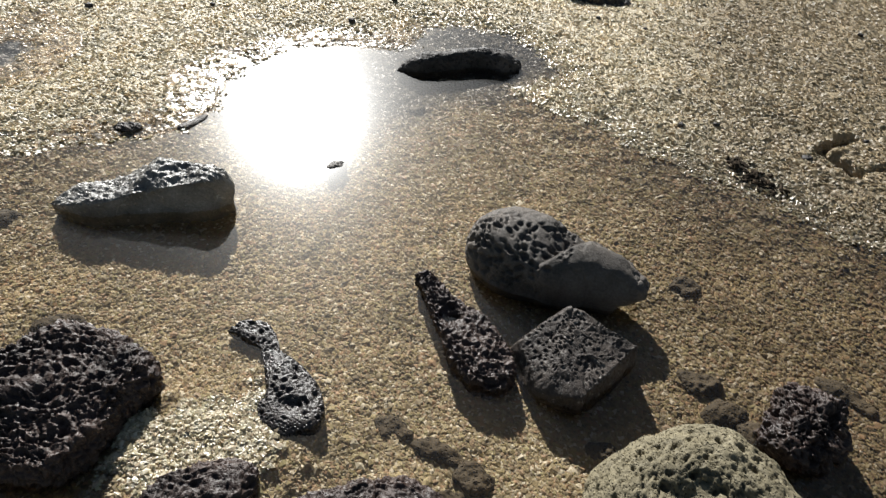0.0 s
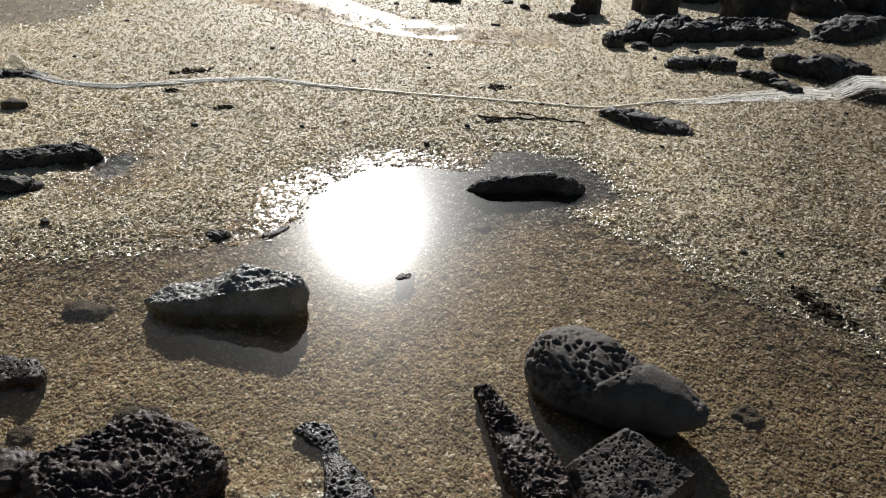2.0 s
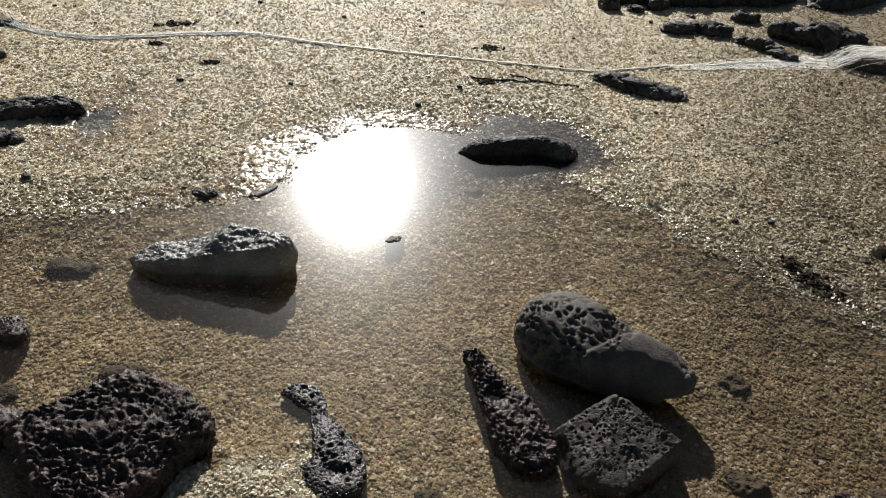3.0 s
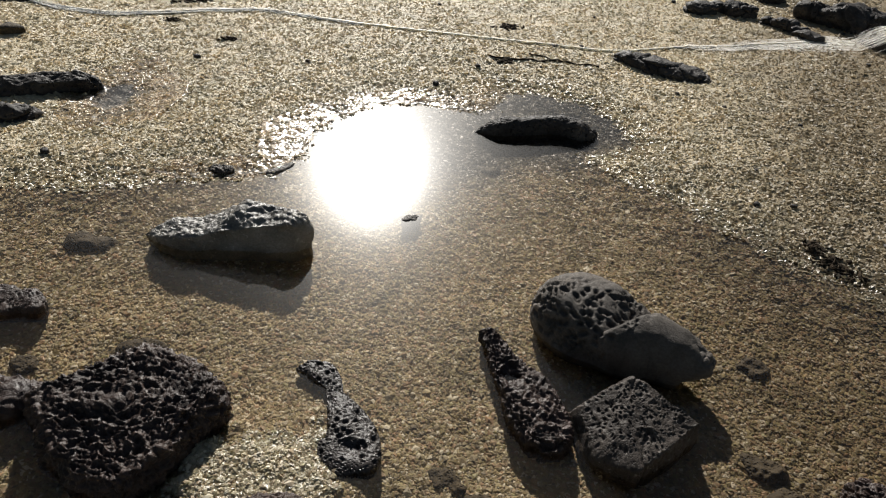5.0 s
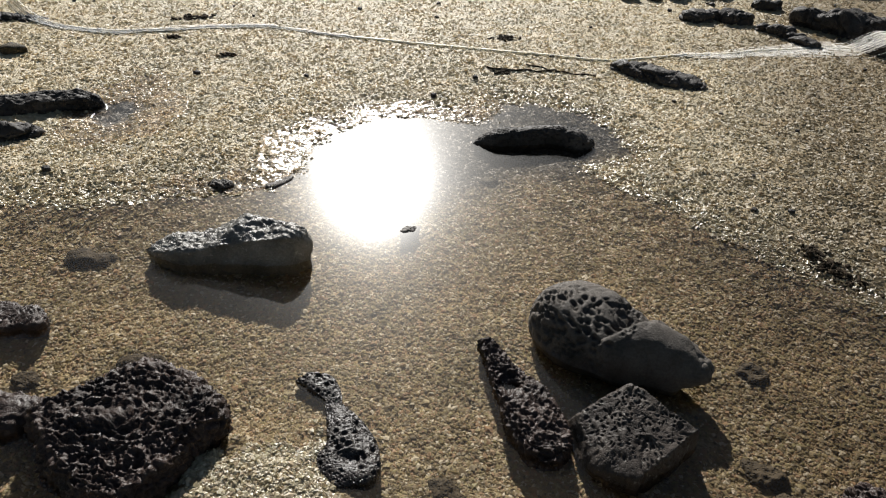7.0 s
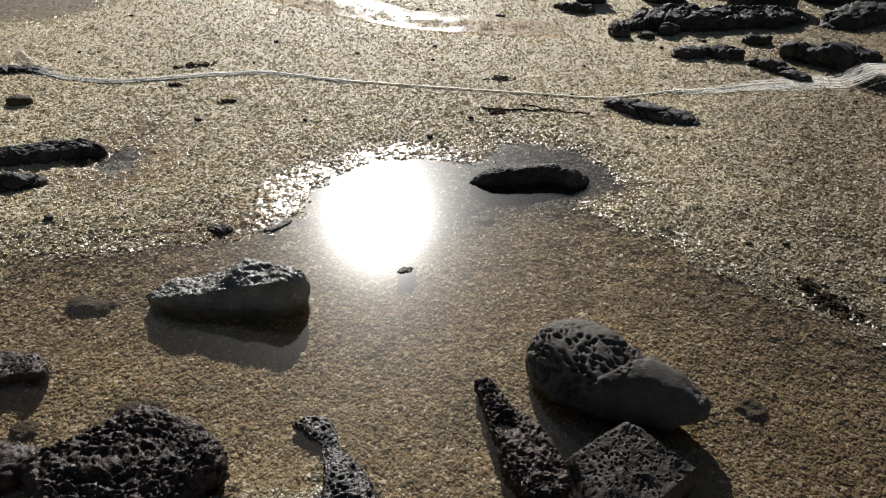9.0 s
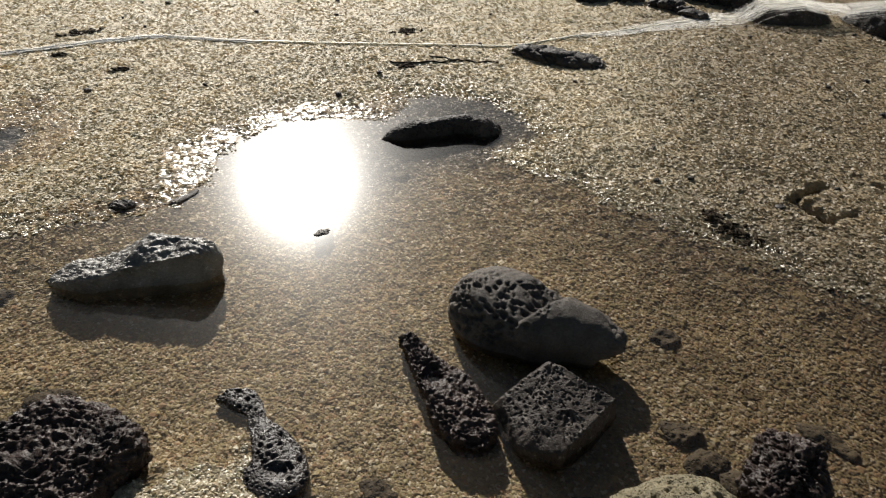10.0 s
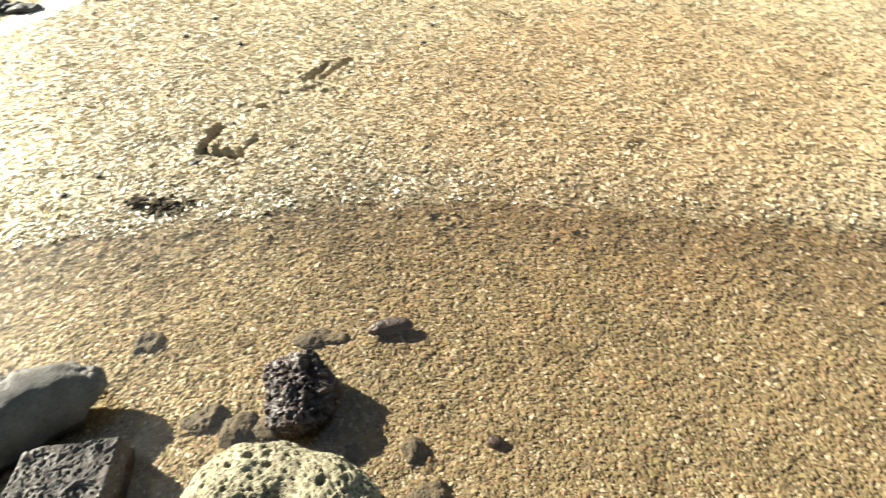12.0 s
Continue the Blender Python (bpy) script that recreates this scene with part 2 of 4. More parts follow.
def plain_material(name, dark, light, rough, scale=60.0):
    p = Paint(name)
    p.put("Base Color", p.mix(p.ramp(p.noise(scale, 3), [(0.3, 0.0), (0.7, 1.0)]), dark, light))
    p.put("Roughness", rough)
    p.put("Normal", p.bump(p.noise(scale * 4, 3), 0.5, 0.001))
    return p.mat


CORD = plain_material("bleached_nylon", (0.78, 0.70, 0.55), (0.90, 0.85, 0.72), 0.4, 300.0)
thread = CORD.node_tree.nodes["Principled BSDF"]
thread.inputs["Subsurface Weight"].default_value, thread.inputs["Subsurface Scale"].default_value = 1.0, 0.02
thread.inputs["Subsurface Radius"].default_value = (1.0, 0.95, 0.85)
WEED = plain_material("dark_seaweed", (0.02, 0.016, 0.011), (0.06, 0.043, 0.028), 0.95, 120.0)
WEED.node_tree.nodes["Principled BSDF"].inputs["Specular IOR Level"].default_value = 0.12

# ---- the ground ----
# Edge of the pool in plan, from its far left bank round the bay and down its right bank, closed behind the viewer.
POOL = [
    (-3.0, 0.9), (-1.9, 1.12), (-1.22, 1.24), (-0.98, 1.32), (-0.83, 1.40), (-0.67, 1.47), (-0.63, 1.60), (-0.66, 1.71), (-0.62, 1.85),
    (-0.52, 1.98), (-0.38, 2.02), (-0.23, 2.02), (-0.165, 2.07), (-0.15, 2.21), (-0.01, 2.24), (0.155, 2.20), (0.25, 2.09), (0.285, 1.97),
    (0.265, 1.90), (0.15, 1.82), (0.19, 1.765), (0.36, 1.665), (0.50, 1.55), (0.70, 1.41), (0.87, 1.28), (1.05, 1.13), (1.25, 0.90),
    (1.48, 0.55), (1.75, 0.10), (1.92, -0.45), (1.88, -1.05), (1.6, -1.6), (1.1, -2.05), (0.4, -2.3), (-0.4, -2.4), (-1.3, -2.3), (-2.1, -1.95), (-2.8, -1.4), (-3.2, -0.7), (-3.35, 0.0), (-3.25, 0.6),
]


def outside(x, y, ring):
    """Distance from a closed outline in plan: plus outside it, minus within."""
    ring = np.array(ring)
    best, inside = np.full(len(x), 1e9), np.zeros(len(x), bool)
    for (ax, ay), (bx, by) in zip(ring, np.roll(ring, -1, 0)):
        dx, dy = bx - ax, by - ay
        t = np.clip(((x - ax) * dx + (y - ay) * dy) / (dx * dx + dy * dy), 0, 1)
        best = np.minimum(best, np.hypot(x - ax - t * dx, y - ay - t * dy))
        if dy:
            inside ^= ((ay > y) != (by > y)) & (x < ax + (y - ay) / dy * dx)
    return np.where(inside, -best, best)


def oval(x, y, cx, cy, rx, ry, turn=0):
    c, s = math.cos(radians(turn)), math.sin(radians(turn))
    u, v = (x - cx) * c + (y - cy) * s, -(x - cx) * s + (y - cy) * c
    return (np.hypot(u / rx, v / ry) - 1) * min(rx, ry)


BROOK_X = [-3.2, -2.2, -1.85, -1.34, -1.04, -0.76, -0.50, -0.27, 0.07]
BROOK_Y = [4.58, 4.10, 3.90, 3.63, 3.49, 3.42, 3.41, 3.44, 3.50]


def terrace(x, y):
    """A low step in the far sand, over which a film of water runs."""
    u = y - np.interp(x, BROOK_X, BROOK_Y)
    return 0.030 * step(0.0, 0.21, u) * step(0.15, -0.4, x) * step(-6.0, -4.0, x)


LEFT_POOL = [(-2.56, 3.5), (-2.62, 3.22), (-2.9, 3.12), (-3.6, 3.2), (-4.5, 4.6), (-3.0, 4.9)]


def shore(x, y):
    """Distance from the nearest water's edge: plus on the sand, minus in a pool."""
    flat = np.stack([x, y, np.zeros_like(x)], 1)
    wobble = 0.012 * smooth_noise(flat * 22, 3) + 0.012 * smooth_noise(flat * 55, 4)
    d = np.minimum.reduce([outside(x, y, POOL), outside(x, y, LEFT_POOL), oval(x, y, -1.285, 1.775, 0.05, 0.10, 15) - 0.012])
    return d + wobble, wobble


GROOVES = [
    (1.018, 1.669, 0.930, 1.610, 0.016, 0.026), (0.920, 1.598, 0.972, 1.500, 0.019, 0.030), (0.985, 1.508, 1.047, 1.529, 0.010, 0.016),
    (1.364, 1.720, 1.478, 1.762, 0.014, 0.022), (1.391, 1.690, 1.541, 1.724, 0.012, 0.022), (1.313, 1.671, 1.365, 1.657, 0.011, 0.014), (1.349, 1.607, 1.385, 1.590, 0.009, 0.010),
    (1.135, 1.732, 1.140, 1.725, 0.010, 0.012), (1.171, 1.677, 1.176, 1.672, 0.011, 0.014), (1.212, 1.666, 1.222, 1.660, 0.009, 0.010), (1.260, 1.702, 1.270, 1.700, 0.012, 0.010), (1.132, 0.938, 1.145, 0.915, 0.012, 0.010),
]


def ground_height(x, y):
    flat = np.stack([x, y, np.zeros_like(x)], 1)
    d, wobble = shore(x, y)
    near = np.hypot(x, y - 1)
    bank = 0.002 * step(0.0, 0.04, d) + 0.020 * np.clip(d, 0, 0.08) + 0.022 * np.tanh(np.maximum(d - 0.03, 0) / 0.28) + 0.010 * np.tanh(np.maximum(d, 0) / 0.6)
    bed = -0.030 * np.tanh(np.maximum(-d, 0) / 0.20) - 0.012 * step(0.01, -0.03, oval(x, y, -1.285, 1.775, 0.05, 0.10, 15))
    bed = bed + 0.034 * step(0.07, -0.07, oval(x, y, -0.34, 0.615, 0.17, 0.11, 10) + wobble)
    bed = bed + 0.016 * np.exp(-((x + 0.29) / 0.11) ** 2 - ((y - 0.80) / 0.10) ** 2)
    h = bank + bed + terrace(x, y) + step(0.05, 0.4, d) * (0.006 * smooth_noise(flat * 2.3, 5) + 0.004 * smooth_noise(flat * 6.0, 6))
    h = h + 0.0022 * smooth_noise(flat * 26, 8) * step(30, 3, near) + 0.0012 * smooth_noise(flat * 75, 9) * step(12, 2, near)
    # trodden marks in the sand: a curved one, one with long toes, and small dents
    for ax, ay, bx, by, r, deep in GROOVES:
        t = np.clip(((x - ax) * (bx - ax) + (y - ay) * (by - ay)) / max((bx - ax) ** 2 + (by - ay) ** 2, 1e-6), 0, 1)
        o = np.hypot(x - ax - t * (bx - ax), y - ay - t * (by - ay)) + 0.4 * wobble - r
        h = h - deep * step(0.006, -0.010, o) + 0.002 * step(0.030, 0.010, o) * step(0.0, 0.010, o)
    return h + 0.02 * np.maximum(near - 6, 0) ** 0.7


def graded(low, high, pitch, far):
    """Even steps between low and high, then wider and wider ones out to the horizon."""
    inner = np.arange(low, high, pitch)
    grow = pitch * np.cumsum(1.09 ** np.arange(1, 110))
    grow = grow[grow < far]
    return np.concatenate([low - grow[::-1], inner, inner[-1] + grow])


def build_ground():
    xs, ys = graded(-1.45, 1.85, 0.0068, 600), graded(0.25, 2.9, 0.0068, 600)
    gx, gy = np.meshgrid(xs, ys)
    x, y = gx.ravel(), gy.ravel()
    verts = np.stack([x, y, ground_height(x, y)], 1)
    n, m = len(xs), len(ys)
    i = (np.arange(m - 1)[:, None] * n + np.arange(n - 1)[None]).ravel()
    me = mesh_of("ground", verts, np.stack([i, i + 1, i + n + 1, i + n], 1))
    me.materials.append(SAND)
    return tagged(new("ground", me), "coarse golden shell sand, wet around a shallow tide pool", "sand", kind="structure")


ground = build_ground()


def build_water():
    xs, ys = np.linspace(-6, 3, 61), np.linspace(-2.6, 6.0, 61)
    gx, gy = np.meshgrid(xs, ys)
    verts = np.stack([gx.ravel(), gy.ravel(), np.zeros(gx.size)], 1)
    i = (np.arange(60)[:, None] * 61 + np.arange(60)[None]).ravel()
    me = mesh_of("water", verts, np.stack([i, i + 1, i + 62, i + 61], 1))
    me.materials.append(WATER)
    ob = tagged(new("water", me), "clear still shallow water of the tide pool", "water", kind="structure")
    ob.visible_shadow = False
    return ob


water = build_water()


def build_film():
    """The thin sheet of water that runs over the far step."""
    s, v = np.meshgrid(np.linspace(-3.6, 0.02, 180), np.linspace(0.0, 1.0, 90))
    x = s.ravel()
    y = np.interp(x, BROOK_X, BROOK_Y) + v.ravel() * (0.29 + 0.45 * step(-0.6, -1.8, x))
    z = ground_height(x, y)
    smooth = 0.033 + terrace(x, y)
    lift = step(0.0, 0.08, v.ravel()) * step(1.0, 0.85, v.ravel())
    flat = np.stack([x, y, np.zeros_like(x)], 1)
    smooth = smooth + 0.0035 * smooth_noise(flat * 9, 61) + 0.0018 * smooth_noise(flat * 24, 62)
    z = np.where(lift > 0.02, smooth + 0.010 * lift, z - 0.01)
    i = (np.arange(89)[:, None] * 180 + np.arange(179)[None]).ravel()
    me = mesh_of("water_film", np.stack([x, y, z], 1), np.stack([i, i + 1, i + 181, i + 180], 1))
    me.materials.append(WATER)
    ob = tagged(new("water_film", me), "thin glinting sheet of water running over far sand", "water", kind="structure")
    ob.visible_shadow = False


build_film()


def build_shore_film():
    """The skin of water that soaks the sand along the pool's far bank, broken by the grains."""
    xs, ys = np.arange(-1.45, 0.10, 0.0034), np.arange(1.38, 2.20, 0.0034)
    gx, gy = np.meshgrid(xs, ys)
    x, y = gx.ravel(), gy.ravel()
    d, wobble = shore(x, y)
    flat = np.stack([x, y, np.zeros_like(x)], 1)
    wide = 0.075 + 0.07 * smooth_noise(flat * 7, 31) + 0.05 * np.exp(-((x + 0.72) / 0.14) ** 2 - ((y - 1.75) / 0.16) ** 2) + 0.10 * np.exp(-((x + 1.15) / 0.12) ** 2 - ((y - 1.78) / 0.14) ** 2)
    wide = wide * step(-0.05, -0.25, x) - 0.03 * step(-0.3, -0.05, x)
    level = 0.003 * np.exp(-((x + 1.14) / 0.15) ** 2 - ((y - 1.74) / 0.15) ** 2) + 0.002 * step(0.0, 0.04, d) + 0.020 * np.clip(d, -0.05, 0.08) + 0.022 * np.tanh(np.maximum(d - 0.03, 0) / 0.28) + 0.0040 + 0.0010 * smooth_noise(flat * 70, 33) + 0.0010 * smooth_noise(flat * 150, 34)
    z = level - 0.02 * step(-0.012, 0.012, d - wide) - 0.02 * step(-0.01, -0.03, d)
    z = np.where((d > -0.035) & (d < wide + 0.02), z, -0.06)
    n, m = len(xs), len(ys)
    i = (np.arange(m - 1)[:, None] * n + np.arange(n - 1)[None]).ravel()
    faces = np.stack([i, i + 1, i + n + 1, i + n], 1)
    faces = faces[(z[faces] > -0.05).all(1)]
    me = mesh_of("shore_film", np.stack([x, y, z], 1), faces)
    me.materials.append(WATER)
    ob = tagged(new("shore_film", me), "skin of water soaking the sand along the bank", "water", kind="structure")
    ob.visible_shadow = False


build_shore_film()

# ---- stones ----


def sphere_grid(level):
    bm = bmesh.new()
    bmesh.ops.create_icosphere(bm, subdivisions=level, radius=1)
    verts = np.array([v.co for v in bm.verts])
    faces = np.array([[v.index for v in f.verts] for f in bm.faces])
    bm.free()
    return verts, faces


GRIDS = {n: sphere_grid(n) for n in (2, 3, 4, 5, 6, 7)}


def roughened(p, normal, kind, seed, scale=1.0):
    """Offsets along the surface for a kind of stone."""
    q = p + 5.1 * seed
    if kind == "lava":
        # thin jagged crusts round torn gas holes
        lumps = 0.011 * layered(q * 13, 3, seed, 0.45)
        warp = q + 0.006 * np.stack([smooth_noise(q * 60, seed + k) for k in (31, 32, 33)], 1)
        crust = 1 - np.abs(smooth_noise(warp * [70, 100, 100], seed))
        thin = 1 - np.abs(smooth_noise(warp * [125, 165, 165], seed + 3))
        pits, _ = cells(warp * [95, 130, 130], seed + 5)
        return scale * (lumps + 0.0075 * (crust ** 3 - 0.4) + 0.006 * (thin ** 2 - 0.4) - 0.005 * step(0.42, 0.25, pits) + 0.002 * smooth_noise(q * 260, seed + 9))
    if kind == "caves":
        warp = q + 0.006 * np.stack([smooth_noise(q * 60, seed + k) for k in (31, 32, 33)], 1)
        pits, _ = cells(warp * 88, seed)
        small, _ = cells(warp * 190, seed + 9)
        return scale * (0.020 * layered(q * 18, 4, seed, 0.5) - 0.013 * step(0.55, 0.32, pits) * step(-0.7, 0.1, smooth_noise(q * 28, seed + 4)) - 0.005 * step(0.5, 0.25, small))
    if kind == "ledge":
        cracks, next_one = cells(q * [9, 9, 16], seed)
        return scale * (0.024 * layered(q * 9, 5, seed, 0.56) - 0.018 * step(0.10, 0.0, next_one - cracks))
    if kind == "basalt":
        lumps = 0.007 * layered(q * 16, 4, seed, 0.5)
        warp = q + 0.005 * np.stack([smooth_noise(q * 70, seed + k) for k in (31, 32, 33)], 1)
        pits, _ = cells(warp * 130, seed)
        lumps = lumps + 0.0011 * (1 - 2 * np.abs(smooth_noise(warp * 95, seed + 2)))
        return scale * (lumps - 0.0034 * step(0.44, 0.26, pits) * step(-0.5, 0.2, smooth_noise(q * 20, seed + 4)))
    if kind == "smooth":
        # deep pits on the lobe behind the crease, few on the other
        line = crease_line(p)
        warp = q + 0.006 * np.stack([smooth_noise(q * 40, seed + k) for k in (31, 32, 33)], 1)
        pits, _ = cells(warp * 76, seed)
        worn = step(0.03, -0.02, p[:, 1] - 0.050 + 0.9 * np.maximum(p[:, 0], 0))
        deep = step(0.58, 0.26, pits) * np.where(line < -0.003, 0.15 + 0.85 * worn, 0.7 * step(0.040, 0.012, line)) * (p[:, 2] > 0.008)
        return scale * (0.006 * layered(q * 11, 4, seed, 0.45) - 0.010 * deep)
    if kind == "holed":
        pits, _ = cells(q * 62, seed)
        small, _ = cells(q * 150, seed + 5)
        return scale * (0.004 * layered(q * 22, 4, seed, 0.5) - 0.012 * step(0.34, 0.22, pits) * step(-0.3, 0.2, smooth_noise(q * 22, seed + 4)) - 0.004 * step(0.45, 0.25, small))
    if kind == "pale":
        pits, _ = cells(q * 105, seed)
        large, _ = cells(q * 36, seed + 5)
        fine, _ = cells(q * 230, seed + 6)
        return scale * (0.010 * layered(q * 13, 4, seed, 0.5) - 0.006 * step(0.45, 0.18, pits) - 0.004 * step(0.42, 0.2, fine) - 0.014 * step(0.26, 0.12, large))
    return scale * 0.010 * layered(q * 30, 4, seed, 0.6)


def facing(p, faces):
    """The way out of the surface at each corner."""
    a, b, c = p[faces[:, 0]], p[faces[:, 1]], p[faces[:, 2]]
    n = np.cross(b - a, c - a)
    out = np.zeros_like(p)
    for k in range(faces.shape[1]):
        np.add.at(out, faces[:, k], n)
    out /= np.maximum(np.linalg.norm(out, axis=1, keepdims=True), 1e-9)
    return out if (out * (p - p.mean(0))).sum() > 0 else -out


def rim(ring, angles):
    """Distance from the middle to a closed outline at given angles, softly rounded."""
    ring = np.array(ring)
    mid = ring.mean(0)
    off = ring - mid
    a, r = np.arctan2(off[:, 1], off[:, 0]), np.hypot(off[:, 0], off[:, 1])
    order = np.argsort(a)
    a, r = a[order], r[order]
    a, r = np.concatenate([a - 2 * np.pi, a, a + 2 * np.pi]), np.tile(r, 3)
    out = sum(np.interp(angles + s, a, r) for s in (-0.16, 0, 0.16)) / 3
    return mid, out


def stone(name, ring, height, material, kind, seed, label, category="stone", level=6, square=0.55, side=0.75, tilt=(0, 0), sink=0.035, scale=1.0, extra=None, group="", planes=(), z0=0.0):
    """A stone with a plan outline, a top of some height that may slope by tilt, and a buried foot."""
    v, f = GRIDS[level]
    angle = np.arctan2(v[:, 1], v[:, 0])
    mid, reach = rim(ring, angle)
    up = v[:, 2]
    flat = np.sqrt(np.maximum(1 - up * up, 0))
    across = flat ** side
    x, y = reach * across * np.cos(angle), reach * across * np.sin(angle)
    top = height + tilt[0] * x + tilt[1] * y
    z = np.where(up > 0, np.abs(up) ** square * top, -np.abs(up) ** 0.7 * sink)
    p = np.stack([x, y, z], 1)
    for nx, ny, nz, far in planes:
        size = math.sqrt(nx * nx + ny * ny + nz * nz)
        reach = (p @ np.array([nx, ny, nz])) / (size * far)
        p = p / np.maximum(reach, 1)[:, None] ** 0.95
    if extra:
        p = extra(p)
    n = facing(p, f)
    p = p + n * roughened(p, n, kind, seed, scale)[:, None]
    me = mesh_of(name, p, f)
    me.materials.append(material)
    ob = new(name, me)
    ob.location = (mid[0], mid[1], z0)
    return tagged(ob, label, category, group)


def long_stone(name, spine, material, kind, seed, label, category="stone", rings=110, around=80, scale=1.0, sink=0.5, crest=0.7, foot=0.0, extra=None):
    """A stone along a bent spine of rows (x, y, half width, height), reaching at least foot below the water."""
    s = np.array(spine, float)
    run = np.r_[0, np.cumsum(np.hypot(*np.diff(s[:, :2], axis=0).T))]
    t = 0.5 - 0.5 * np.cos(np.linspace(0.02, np.pi - 0.02, rings))
    along = t * run[-1]
    cols = []
    for c in s.T:
        line = np.interp(along, run, c)
        cols.append(np.convolve(np.pad(line, 6, mode="edge"), np.ones(13) / 13, "valid"))
    cx, cy, w, h = cols
    end = np.sqrt(np.clip(1 - (2 * t - 1) ** 6, 0.0004, 1))
    dx, dy = np.gradient(cx), np.gradient(cy)
    ln = np.hypot(dx, dy)
    a = np.linspace(0, 2 * np.pi, around, endpoint=False)
    ca, sn = np.sign(np.cos(a)) * np.abs(np.cos(a)) ** 0.8, np.sign(np.sin(a)) * np.abs(np.sin(a)) ** crest
    px = cx[:, None] - (dy / ln * w * end)[:, None] * ca
    py = cy[:, None] + (dx / ln * w * end)[:, None] * ca
    pz = np.where(sn > 0, (h * end)[:, None] * sn, (np.maximum(h * sink, foot) * end)[:, None] * sn)
    p = np.stack([px.ravel(), py.ravel(), pz.ravel()], 1)
    base = s[:, :2].mean(0)
    p[:, :2] -= base
    if extra:
        p = extra(p)
    i = np.arange(rings - 1)[:, None] * around
    j = np.arange(around)[None]
    k = (j + 1) % around
    faces = np.stack([i + j, i + k, i + around + k, i + around + j], -1).reshape(-1, 4)
    n = facing(p, faces)
    p = p + n * roughened(p, n, kind, seed, scale)[:, None]
    me = mesh_of(name, p, faces)
    me.materials.append(material)
    ob = new(name, me)
    ob.location = (base[0], base[1], 0)
    return tagged(ob, label, category)


def ellipse(cx, cy, rx, ry, turn=0, n=12, seed=0, uneven=0.15):
    rnd = random.Random(seed)
    c, s = math.cos(radians(turn)), math.sin(radians(turn))
    out = []
    for k in range(n):
        a, g = 2 * math.pi * k / n, 1 + uneven * rnd.uniform(-1, 1)
        u, v = rx * g * math.cos(a), ry * g * math.sin(a)
        out.append((cx + u * c - v * s, cy + u * s + v * c))
    return out


def slab_stone(name, stations, material, kind, seed, label, rings=150, around=150, scale=1.0, foot=-0.04):
    """A stone with a sheer front and a broken top, from cuts across it: (x, front y, front height, back y, back height)."""
    s = np.array(stations, float)
    x = np.linspace(s[0, 0], s[-1, 0], rings)
    cols = [np.convolve(np.pad(np.interp(x, s[:, 0], c), 3, mode="edge"), np.ones(7) / 7, "valid") for c in s.T[1:]]
    t = np.linspace(-1, 1, rings)
    end = np.sqrt(np.clip(1 - np.abs(t) ** 9, 0.0025, 1))
    rows = []
    for k in range(rings):
        f, fz, b, bz = (c[k] for c in cols)
        m, e = 0.5 * (f + b), end[k]
        cut_line = np.array([(f + 0.006, foot), (f, 0.5 * fz), (f + 0.002, fz), (0.6 * f + 0.4 * b, 0.55 * fz + 0.45 * bz + 0.002), (0.25 * f + 0.75 * b, bz), (b, 0.7 * bz), (b + 0.02, foot), (f + 0.006, foot)])
        cut_line[:, 0] = m + (cut_line[:, 0] - m) * e
        cut_line[:, 1] = np.where(cut_line[:, 1] > 0, cut_line[:, 1] * (0.35 + 0.65 * e), cut_line[:, 1])
        run = np.r_[0, np.cumsum(np.hypot(*np.diff(cut_line, axis=0).T))]
        at = np.linspace(0, run[-1], around, endpoint=False)
        y, z = np.interp(at, run, cut_line[:, 0]), np.interp(at, run, cut_line[:, 1])
        soft = [np.convolve(np.r_[q[-2:], q, q[:2]], np.ones(5) / 5, "valid") for q in (y, z)]
        rows.append(np.stack([np.full(around, x[k]), soft[0], soft[1]], 1))
    p = np.concatenate(rows)
    base = np.array([s[:, 0].mean(), s[:, [1, 3]].mean(), 0])
    p = p - base
    i = np.arange(rings - 1)[:, None] * around
    j = np.arange(around)[None]
    faces = np.stack([i + j, i + (j + 1) % around, i + around + (j + 1) % around, i + around + j], -1).reshape(-1, 4)
    n = facing(p, faces)
    q = p + 5.1 * seed
    top = step(0.3, 0.8, n[:, 2])
    pits, _ = cells(q * 95, seed + 2)
    shift = roughened(p, n, kind, seed, scale) + top * (0.0035 * layered(q * 60, 4, seed + 1, 0.6) - 0.0022 * step(0.5, 0.2, pits)) + 0.005 * layered(q * 13, 2, seed + 3, 0.5)
    p = p + n * shift[:, None]
    me = mesh_of(name, p, faces)
    me.materials.append(material)
    ob = new(name, me)
    ob.location = base
    return tagged(ob, label, "stone")


# the large flat-topped stone in the pool
slab_stone("pool_boulder", [(-0.81, 1.120, 0.014, 1.155, 0.016), (-0.77, 1.108, 0.026, 1.19, 0.028), (-0.70, 1.112, 0.036, 1.22, 0.038), (-0.645, 1.125, 0.050, 1.24, 0.054), (-0.61, 1.137, 0.057, 1.255, 0.074),
                            (-0.56, 1.148, 0.066, 1.255, 0.076), (-0.51, 1.160, 0.076, 1.25, 0.078), (-0.475, 1.170, 0.080, 1.24, 0.078), (-0.450, 1.185, 0.070, 1.225, 0.068)],
           CRUSTED, "basalt", 3, "dark grey basalt boulder with rough glistening top, standing in the pool")


# the smooth pitted stone with two lobes
def crease_line(p):
    """How far a place lies before (plus) or behind the crease that parts the stone's two lobes."""
    return (p[:, 0] + 0.015) * 0.50 - (p[:, 1] + 0.022) * 0.866 + 0.006 * np.sin(p[:, 0] * 30)


